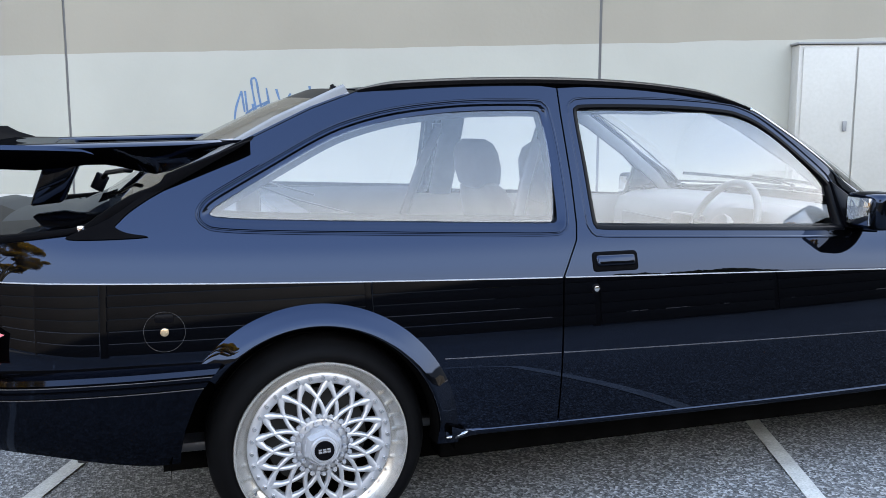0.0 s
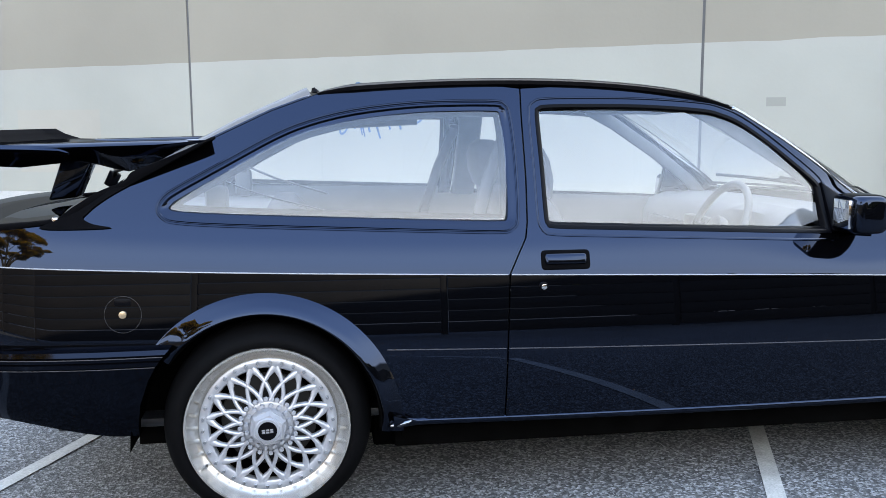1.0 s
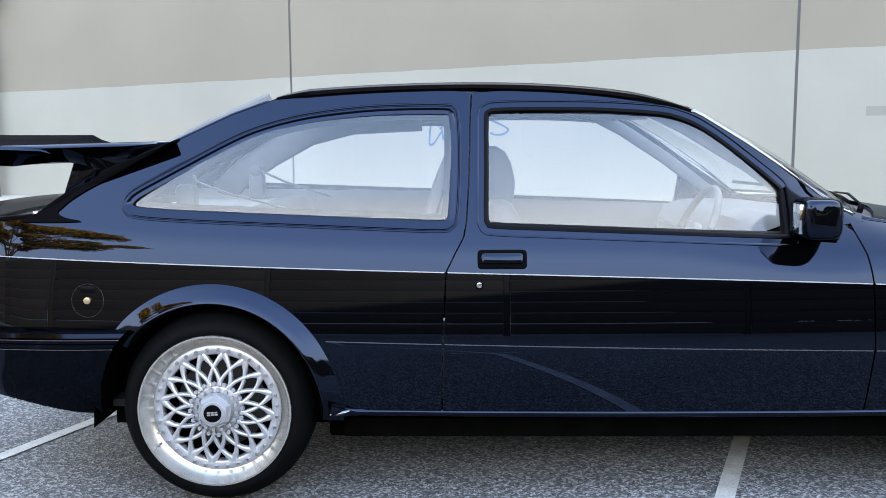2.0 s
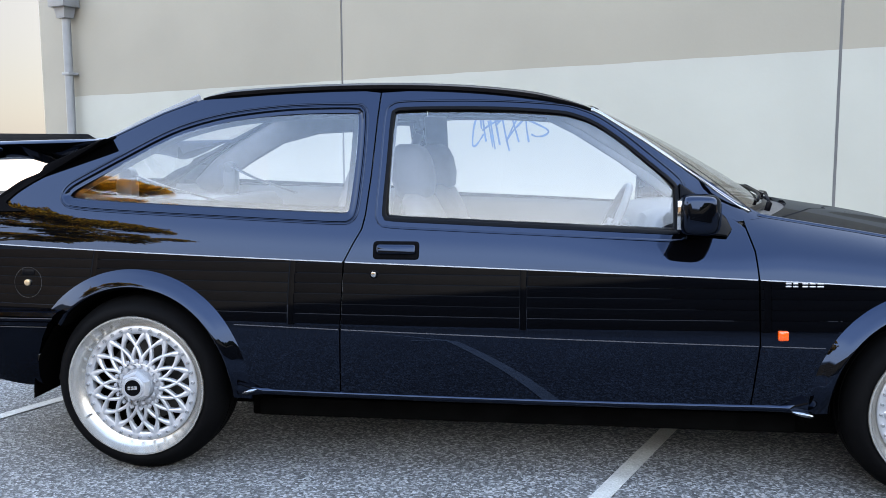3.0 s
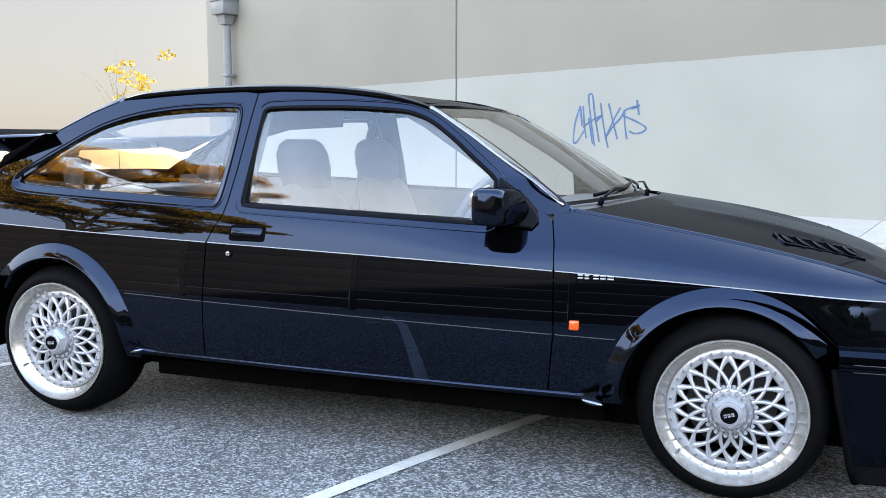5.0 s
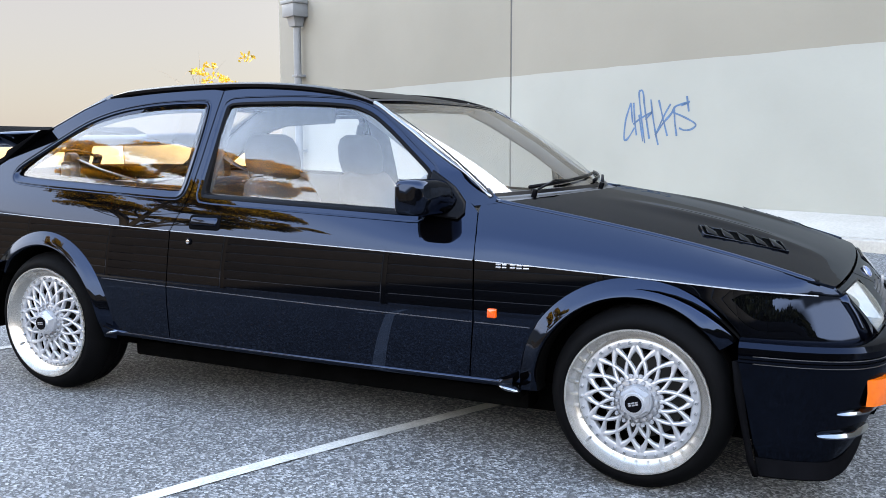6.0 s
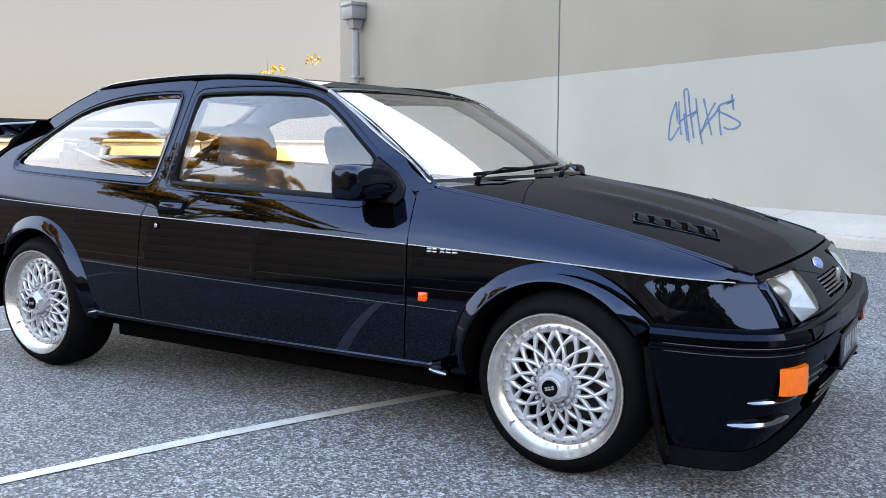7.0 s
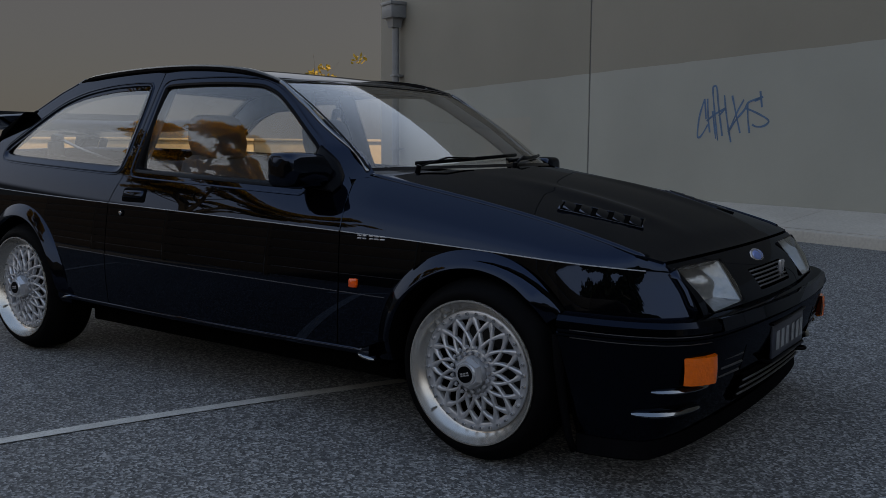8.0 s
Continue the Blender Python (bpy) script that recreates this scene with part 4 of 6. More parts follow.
def bumper_rows(plan, profile, rake=0.0):
    """Rows of a section (outward offset, height) carried along a plan curve."""
    rows = []
    for i, p in enumerate(plan):
        d = plan[min(i + 1, len(plan) - 1)] - plan[max(0, i - 1)]
        n = Vector((d.y, -d.x)).normalized()
        k = rake * max(0.0, n.x) ** 1.5
        rows.append([(p.x + n.x * o - k * max(0.0, 0.36 - z), p.y + n.y * o, z) for o, z in profile])
    return rows


def leaned(rows):
    """The bumper's rear edge leans forward below the strip."""
    out = []
    for r in rows:
        out.append([(x + 0.065 * min(1.0, max(0.0, (1.78 - x) / 0.18)) * max(0.0, 0.45 - z) / 0.33, y, z) for x, y, z in r])
    return out


FRONT_PLAN_HALF = [(1.60, -0.815), (1.75, -0.805), (1.86, -0.775), (1.93, -0.725), (1.978, -0.635), (2.003, -0.48), (2.019, -0.25), (2.025, 0.0)]
FRONT_PLAN = smooth_path(FRONT_PLAN_HALF + [(x, -y) for x, y in FRONT_PLAN_HALF[::-1][1:]])


def build_front():
    base = [(-0.09, 0.505), (-0.02, 0.516), (0.008, 0.510), (0.020, 0.495), (0.022, 0.478), (0.014, 0.470), (0.014, 0.462), (0.019, 0.459), (0.019, 0.452), (0.012, 0.448), (0.010, 0.430),
            (0.006, 0.40), (0.000, 0.34), (-0.004, 0.295), (-0.005, 0.284), (-0.005, 0.276), (-0.006, 0.265), (-0.008, 0.235), (-0.009, 0.218), (-0.010, 0.206), (-0.012, 0.188), (-0.018, 0.165), (-0.02, 0.145)]
    rows = bumper_rows(FRONT_PLAN, base, 0.36)
    bump = loft("front_bumper", leaned(rows), BUMPER, CAR, "glossy black deep front bumper", angle=28)
    # grey wires drawn for the glints along the strip's edges
    for z, o in ((0.4705, 0.0155), (0.4485, 0.0145)):
        for sg in (-1, 1):
            line = [r for r in bumper_rows(FRONT_PLAN, [(o, z)]) if r[0][1] * sg > 0.62 and r[0][0] > 1.63]
            sweep("strip_line", [r[0] for r in line], 0.0016, DIMGLINT, bump, n=6)
    for sg in (-1, 1):
        sweep("arch_edge", [(1.595, sg * 0.815, 0.45), (1.606, sg * 0.824, 0.36), (1.626, sg * 0.830, 0.26), (1.646, sg * 0.830, 0.16), (1.662, sg * 0.824, 0.115)], 0.017, LIPRUBBER, bump, "matt black edge along the arch", n=8, flat=0.6)
    plan = [Vector(p) for p in FRONT_PLAN]
    lip = loft("front_splitter", leaned(bumper_rows(plan, [(-0.05, 0.158), (-0.016, 0.160), (-0.012, 0.154), (-0.006, 0.138), (0.003, 0.122), (0.006, 0.114), (0.0, 0.109), (-0.06, 0.110)], 0.36)), LIPRUBBER, bump, "matt black rubber front splitter", angle=40)
    # two rounded air fins on each corner
    for sg in (-1, 1):
        for z, x0, x1, fat in ((0.312, 1.865, 1.990, 0.75), (0.246, 1.825, 1.990, 1.0)):
            run = [p for p in FRONT_PLAN if p.y * sg > 0.25 and x0 < p.x < x1]
            run = [run[0].lerp(run[1], k / 3) for k in range(3)] + run[1:-2] + [run[-2].lerp(run[-1], k / 3) for k in range(4)]
            rows = []
            for i, p in enumerate(run):
                u = i / (len(run) - 1)
                k = fat * math.sin(math.pi * min(1.0, 0.06 + 0.94 * u)) ** 0.7
                d = run[min(i + 1, len(run) - 1)] - run[max(0, i - 1)]
                m = Vector((d.y, -d.x)).normalized()
                back = 0.36 * (0.36 - z) * max(0.0, m.x) ** 1.5
                rows.append([(p.x - back + m.x * o, p.y + m.y * o, z + h * k) for o, h in ((-0.02, 0.017), (-0.004, 0.016), (0.006 * k, 0.013), (0.015 * k, 0.006), (0.020 * k, -0.001), (0.018 * k, -0.006), (-0.01, -0.012))])
            # bright metal for the highlight on the bumper's ridge
            loft("air_fin", rows, GLINT, bump, "glossy rounded air fin")
    # openings in the bumper: lower intake and side ducts
    for a, b, z0, z1, nm in ((-0.36, 0.36, 0.205, 0.300, "intake"), (-0.56, -0.40, 0.300, 0.405, "duct"), (0.40, 0.56, 0.300, 0.405, "duct")):
        rows = []
        for i in range(13):
            y = a + (b - a) * i / 12
            x = 2.027 - 0.13 * abs(y) ** 2.2 - (0.01 if abs(y) > 0.4 else 0)
            x0, x1 = x - 0.36 * max(0, 0.36 - z0), x - 0.36 * max(0, 0.36 - z1)
            rows.append([(x0 - 0.03, y, z0), (x0 + 0.008, y, z0 + 0.004), (x1 + 0.008, y, z1 - 0.004), (x1 - 0.03, y, z1)])
        grid = loft(nm, rows, UNDER, bump, "dark meshed air intake")
        for k in range(3):
            z = z0 + (z1 - z0) * (k + 1) / 4
            sweep("intake_bar", [(2.037 - 0.36 * max(0, 0.36 - z) - 0.13 * abs(y) ** 2.2 - (0.01 if abs(y) > 0.4 else 0), y, z) for y in np.linspace(a + 0.01, b - 0.01, 9)], 0.004, PLASTIC, grid, n=6)
    # amber lamps on the bumper corners
    for side in (-1, 1):
        a0, a1 = Vector((1.938, -0.716)), Vector((1.996, -0.612))
        rows = []
        for i in range(9):
            p = a0.lerp(a1, i / 8)
            o = 0.006 + 0.012 * (1 - (2 * i / 8 - 1) ** 6) + 0.006 * math.sin(math.pi * i / 8)
            n = Vector((0.875, -0.483))
            rows.append([(p.x - n.x * 0.01, p.y - n.y * 0.01, 0.328), (p.x + n.x * o, p.y + n.y * o, 0.331), (p.x + n.x * (o + 0.003), p.y + n.y * (o + 0.003), 0.37), (p.x + n.x * o, p.y + n.y * o, 0.409), (p.x - n.x * 0.01, p.y - n.y * 0.01, 0.412)])
        loft("indicator_lamp", rows, AMBER, bump, "amber indicator lens", side=side, angle=45)
    # number plate with raised rim, characters as bars
    plate = box("number_plate", 2.026, 2.034, -0.186, 0.186, 0.315, 0.425, PLATE, bump, 0.003, "dark number plate with pale bars")
    for y in (-0.13, -0.075, -0.02, 0.05, 0.105, 0.155):
        box("bar", 2.035, 2.037, y - 0.016, y + 0.016, 0.34, 0.40, INK, plate, 0)
    for a, b, c, d in ((-0.196, 0.196, 0.305, 0.314), (-0.196, 0.196, 0.426, 0.435)):
        box("plate_rim", 1.995, 2.039, a, b, c, d, TRIM, plate, 0.002)
    # tow eye
    sweep("tow_eye", [(1.985 + 0.035 * math.sin(a), 0.30 + 0.028 * math.cos(a), 0.262) for a in np.linspace(0, math.pi, 10)], 0.006, TRIM, bump)

    # grille panel between bonnet and bumper
    def fascia(v, u):
        top = Vector(BONNET_FN(1.0, v)) + Vector((0.006, 0, -0.008))
        y = v * (0.615 if abs(v) > 0 else 0)
        bot = Vector((1.955 + 0.048 * (1 - v * v), v * 0.60, 0.505))
        p = top.lerp(bot, 1 - u)
        return (p.x + 0.018 * math.sin(math.pi * u), p.y, p.z)

    lamp = {}
    holes = []
    for sg in (-1, 1):
        h = [(0.985 * sg, 0.92), (0.50 * sg, 0.90), (0.56 * sg, 0.12), (0.92 * sg, 0.06)]
        if sg > 0:
            h = h[::-1]
        lamp[sg] = rounded(h[::-1], 0.03)
        holes.append(lamp[sg])
    gr = rounded([(-0.27, 0.20), (0.27, 0.20), (0.29, 0.62), (-0.29, 0.62)], 0.03)
    nose = body_panel("grille_panel", [([(-1, 0), (1, 0), (1, 1), (-1, 1)], holes + [gr], fascia)], PAINT, CAR, -1, 0.03, 0.02, "glossy black grille panel")
    # grille slats
    back = body_panel("grille_back", [(shrunk(gr, -0.02), [], lambda v, u: tuple(Vector(fascia(v, u)) - Vector((0.03, 0, 0))))], UNDER, nose, -1, 0.06, 0.002)
    for k in range(5):
        u = 0.26 + 0.075 * k
        sweep("grille_slat", [tuple(Vector(fascia(v, u)) - Vector((0.006, 0, 0))) for v in np.linspace(-0.27, 0.27, 7)], 0.006, PLASTIC, nose, n=6, flat=0.5)
    # emblem shapes
    o = Vector(fascia(0.0, 0.80))
    bm = bmesh.new()
    bmesh.ops.create_uvsphere(bm, u_segments=24, v_segments=10, radius=1.0, matrix=Matrix.Translation(o) @ Matrix.Rotation(radians(-35), 4, "Y") @ Matrix.Diagonal((0.008, 0.062, 0.026, 1)))
    em = part("emblem", bm, BADGE, nose, "oval silver-rimmed blue emblem")
    bm = bmesh.new()
    bmesh.ops.create_uvsphere(bm, u_segments=24, v_segments=10, radius=1.0, matrix=Matrix.Translation(o + Vector((0.003, 0, 0.002))) @ Matrix.Rotation(radians(-35), 4, "Y") @ Matrix.Diagonal((0.008, 0.052, 0.020, 1)))
    part("emblem_face", bm, BLUE, em)
    o = Vector(fascia(0.20, 0.45))
    box("grille_emblem", o.x - 0.004, o.x + 0.008, o.y - 0.022, o.y + 0.022, o.z - 0.03, o.z + 0.03, BADGE, nose, 0.004, "small silver grille emblem", m=None)
    # headlamps: bowl, reflector facets, cover glass
    for sg in (-1, 1):
        pl = lamp[sg]
        unit = body_panel("headlamp", [(shrunk(pl, 0.01), [], lambda v, u: tuple(Vector(fascia(v, u)) + Vector((0.003, 0, 0.002))))], LENS, nose, -1, 0.05, 0.004, "clear glass headlamp over bright reflectors")
        rows = [[tuple(Vector(fascia(*p)) - Vector((d, 0, 0))) for p in shrunk(pl, k)] for k, d in ((0.0, 0.001), (0.012, 0.012), (0.02, 0.045), (0.07, 0.075))]
        rows = [r + [r[0]] for r in rows]
        loft("bowl", rows, LAMP, unit, angle=40)
        body_panel("reflector", [(shrunk(pl, 0.02), [], lambda v, u: tuple(Vector(fascia(v, u)) - Vector((0.075 + 0.02 * math.sin(v * 22) + 0.015 * math.sin(u * 9), 0, 0))))], LAMP, unit, -1, 0.03, 0.002)
        rows = [[tuple(Vector(fascia(*p)) + Vector((d, 0, d * 0.6))) for p in shrunk(pl, k)] for k, d in ((-0.012, 0.0), (-0.008, 0.006), (0.004, 0.006), (0.012, 0.0))]
        loft("lamp_surround", [r + [r[0]] for r in rows], TRIM, unit, angle=50)
    # ledge between panel and bumper
    rows = []
    for i in range(41):
        v = -1 + i / 20
        a = Vector(fascia(v, 0.0))
        rows.append([tuple(a + Vector((-0.01, 0, 0.002))), tuple(a + Vector((0.02, 0, 0.004))), tuple(a + Vector((0.05, 0, 0.006))), tuple(a + Vector((0.06, 0, -0.03)))])
    loft("bumper_ledge", rows, PAINT, bump, angle=60)


def build_rear():
    half = [(-1.655, -0.838), (-1.80, -0.84), (-2.02, -0.815), (-2.16, -0.755), (-2.25, -0.62), (-2.31, -0.35), (-2.33, 0.0)]
    plan = smooth_path(half + [(x, -y) for x, y in half[::-1][1:]])
    plan = plan[::-1]

    def low_edge(x, z):
        """The valance sweeps up towards the tail."""
        b = 0.270 + 0.070 * smooth(-1.70, -2.14, x)
        return z if z > 0.5 else b + (z - 0.285) * (0.506 - b) / (0.506 - 0.285)

    def to_arch(x, z):
        """The front end follows the wheel arch."""
        return x + smooth(-1.80, -1.655, x) * (0.351 - math.sqrt(0.1384 - (z - 0.30) ** 2))

    rows = bumper_rows(plan, [(-0.10, 0.555), (-0.01, 0.565), (0.014, 0.558), (0.020, 0.545), (0.012, 0.536), (0.012, 0.527), (0.018, 0.523), (0.018, 0.512), (0.010, 0.506), (0.003, 0.47), (-0.010, 0.40), (-0.034, 0.335), (-0.055, 0.30), (-0.10, 0.285)])
    bump = loft("rear_bumper", [[(to_arch(x, z), y, low_edge(x, z)) for x, y, z in r] for r in rows], BUMPER, CAR, "glossy black rear bumper", angle=28)
    # the rear strip's edge glints, drawn as grey wires
    for z, o in ((0.5365, 0.0135), (0.5065, 0.0115)):
        for sg in (-1, 1):
            line = [r for r in bumper_rows(plan, [(o, z)]) if r[0][1] * sg > 0.70 and r[0][0] < -1.64]
            sweep("strip_line", [(to_arch(r[0][0], z), r[0][1], z) for r in line], 0.0016, DIMGLINT, bump, n=6)
    box("rear_floor", -2.08, -1.70, -0.66, 0.66, 0.36, 0.46, UNDER, CAR, 0.02)
    # tail panel and lamps
    rows = []
    for i in range(21):
        v = -1 + i / 10
        y = 0.74 * v
        x = -2.235 - 0.05 * (1 - v * v)
        rows.append([(x + 0.01, y, 0.55), (x - 0.01, y, 0.62), (x - 0.008, y, 0.74), (x + 0.005, y, 0.84), (x + 0.03, y, 0.90)])
    tail = loft("tail_panel", rows, PAINT, CAR, "glossy black tail panel", angle=60)
    for side in (-1, 1):
        rows = []
        for i in range(10):
            pts = [(-2.10, -0.772), (-2.13, -0.766), (-2.18, -0.752), (-2.215, -0.728), (-2.24, -0.69), (-2.255, -0.64), (-2.265, -0.58), (-2.27, -0.52), (-2.275, -0.46), (-2.28, -0.40)]
            x, y = pts[i]
            zt = 0.66 + 0.05 * min(1, i / 3)
            rows.append([(x + 0.012, y + 0.012, 0.588), (x, y, 0.592), (x - 0.004, y - 0.002, 0.63), (x, y, zt), (x + 0.012, y + 0.012, zt + 0.004)])
        loft("tail_lamp", rows, REDLENS, CAR, "red tail lamp wrapping the corner", side=side, angle=50)


def plate_solid(name, poly, y0, y1, mat, parent, label="", bevel=0.004, side=-1):
    """A flat polygon in side view with thickness across."""
    bm = bmesh.new()
    a = [bm.verts.new((x, y0, z)) for x, z in poly]
    f = bm.faces.new(a)
    out = bmesh.ops.extrude_face_region(bm, geom=[f])
    for g in out["geom"]:
        if isinstance(g, bmesh.types.BMVert):
            g.co.y = y1
    if bevel:
        bmesh.ops.bevel(bm, geom=list(bm.edges), offset=bevel, segments=2, profile=0.5, affect="EDGES", clamp_overlap=True)
    if side > 0:
        bmesh.ops.transform(bm, matrix=Matrix.Diagonal((1, -1, 1, 1)), verts=bm.verts)
    return part(name, bm, mat, parent, label)


def build_spoiler():
    """The tall tail spoiler: a blade on two side roots and a middle pylon."""
    # blade: chord sections across the car
    rows = []
    ys = [-0.655, -0.65, -0.63, -0.58, -0.50, -0.40, -0.2, 0, 0.2, 0.40, 0.50, 0.58, 0.63, 0.65, 0.655]
    for y in ys:
        q = abs(y) / 0.655
        xf = -1.96 + 0.10 * smooth(0.80, 0.96, q)
        xb = -2.30 + 0.05 * smooth(0.85, 1.0, q)
        t = 0.032 if q < 0.995 else 0.02
        z0 = 1.098 - 0.004 * (1 - q)
        lipz = 0.045
        yb = y * (1 - 0.07 * smooth(0.80, 1.0, q))
        rows.append([(xf, y, z0 + 0.012), (xf - 0.03, y, z0 + t), (xf - 0.12, y, z0 + t + 0.004), (xb + 0.10, y, z0 + t + 0.008), (xb + 0.04, y, z0 + t + 0.025), (xb, y, z0 + t + lipz), (xb - 0.008, y, z0 + t + lipz - 0.006),
                     (xb + 0.015, yb, z0 + 0.02), (xb + 0.07, yb, z0 - 0.02), (xf - 0.15, yb, z0 - 0.03), (xf - 0.03, yb, z0 - 0.018)])
    blade = loft("spoiler", rows, PAINT, CAR, "glossy black tail spoiler on side roots", close=True, angle=50)
    for side in (-1, 1):
        # side arm from the rear pillar to the blade
        rows = []
        for i in range(15):
            t = i / 14
            x = -1.452 - 0.60 * t
            yo = -(0.612 + 0.041 * smooth(0, 0.6, t))
            yi = -(0.585 - 0.10 * smooth(0.0, 0.8, t))
            zt = 1.146 - 0.012 * t
            zb = zt - 0.006 - 0.085 * smooth(0.0, 0.45, t) + 0.032 * smooth(0.40, 0.66, t)
            cut = 0.055 * smooth(0.0, 0.45, t)
            rows.append([(x, yo, zt - 0.010 * smooth(0, 0.3, t)), (x, yo + 0.012, zt), (x, (yo + yi) / 2, zt + 0.003), (x, yi - 0.01, zt), (x, yi, zt - 0.01), (x, yi - 0.01, (zb + zt) / 2), (x, (yi + yo) / 2 + 0.01, zb), (x, yo + 0.010 + cut, zb + 0.004), (x, yo + 0.004 + cut * 0.45, (zb + zt) / 2 - 0.004)])
        loft("spoiler_arm", rows, PAINT, blade, close=True, side=side, angle=55)
        plate_solid("spoiler_root", softened([(-1.452, 1.147), (-1.58, 1.096), (-1.655, 1.066), (-1.685, 1.052), (-1.705, 1.028), (-1.78, 0.998), (-1.86, 0.948), (-1.90, 0.922), (-1.98, 0.910), (-2.22, 0.895), (-2.22, 0.880), (-1.90, 0.902), (-1.82, 0.935), (-1.72, 0.998), (-1.61, 1.058)], 3), -0.690, -0.630, LIPRUBBER, blade, bevel=0.004, side=side)
        poly = [(-1.93, 0.897), (-1.85, 0.894), (-1.735, 0.8975), (-1.785, 0.908), (-1.815, 0.924), (-1.805, 0.938), (-1.780, 0.961), (-1.730, 0.994), (-1.660, 1.032), (-1.592, 1.073), (-1.52, 1.112), (-1.452, 1.147), (-1.459, 1.152), (-1.60, 1.083), (-1.732, 1.010), (-1.83, 0.945), (-1.92, 0.909)]
        body_panel("spoiler_foot", [(softened(poly, 3), [], inset(skin_up, -0.006))], LIPRUBBER, blade, side, 0.03)
    rows = []
    for y in ys:
        q = abs(y) / 0.655
        xb = -2.30 + 0.05 * smooth(0.85, 1.0, q)
        z0 = 1.098 - 0.004 * (1 - q) + 0.032
        rows.append([(xb + 0.10, y, z0 + 0.009), (xb + 0.085, y, z0 + 0.0135), (xb + 0.04, y, z0 + 0.0285), (xb + 0.002, y, z0 + 0.050), (xb - 0.010, y, z0 + 0.047), (xb - 0.012, y, z0 + 0.035)])
    loft("spoiler_lip", rows, LIPRUBBER, blade, "matt black lip along the spoiler's rear edge", angle=60)
    plate_solid("spoiler_pylon", [(-1.93, 1.09), (-2.04, 1.09), (-2.10, 0.925), (-2.00, 0.935)], -0.05, 0.05, PAINT, blade, bevel=0.01)
    # rear wiper with its pivot
    arm = sweep("rear_wiper", [(-1.88, 0.02, 1.005), (-1.86, -0.05, 1.03), (-1.80, -0.20, 1.045), (-1.78, -0.32, 1.05)], 0.008, TRIM, CAR, "black rear wiper")
    cyl("pivot", (-1.90, 0.02, 0.97), (-1.875, 0.02, 1.02), 0.022, TRIM, arm, bevel=0.004)
    # duck lip on the tailgate edge
    rows = []
    for i in range(31):
        v = -1 + i / 15
        p = Vector(HATCH_FN(0.97, v * 0.97))
        rows.append([tuple(p + Vector((0.10, 0, 0.004))), tuple(p + Vector((0.03, 0, 0.018))), tuple(p + Vector((-0.03, 0, 0.032))), tuple(p + Vector((-0.04, 0, 0.025))), tuple(p + Vector((-0.02, 0, 0.0)))])
    loft("duck_lip", rows, PAINT, blade, angle=50)
    # washer jet
    jet = cyl("washer_jet", (-1.90, -0.690, 0.888), (-1.90, -0.690, 0.906), 0.016, TRIM, CAR, 0.012, label="small chrome washer jet")
    cyl("nozzle", (-1.90, -0.690, 0.904), (-1.90, -0.690, 0.926), 0.010, CHROME, jet, bevel=0.003)


def surface_box(name, fn, x0, x1, z0, z1, out, mat, parent, side, bev=0.006, r=0.012, label=""):
    """A low rounded block laid on the body side."""
    poly = rounded([(x0, z0), (x1, z0), (x1, z1), (x0, z1)], r)
    rows = [[inset(fn, d)(*p) for p in q] for q, d in ((poly, 0.004), (poly, -out + bev), (shrunk(poly, bev * 0.4), -out + bev * 0.3), (shrunk(poly, bev), -out))]
    n = len(poly)
    bm = bmesh.new()
    vs = [[bm.verts.new((p[0], p[1] * -side, p[2])) for p in rr] for rr in rows]
    for i in range(3):
        for k in range(n):
            bm.faces.new((vs[i][k], vs[i][(k + 1) % n], vs[i + 1][(k + 1) % n], vs[i + 1][k]))
    bm.faces.new(vs[-1])
    return part(name, bm, mat, parent, label, 50)


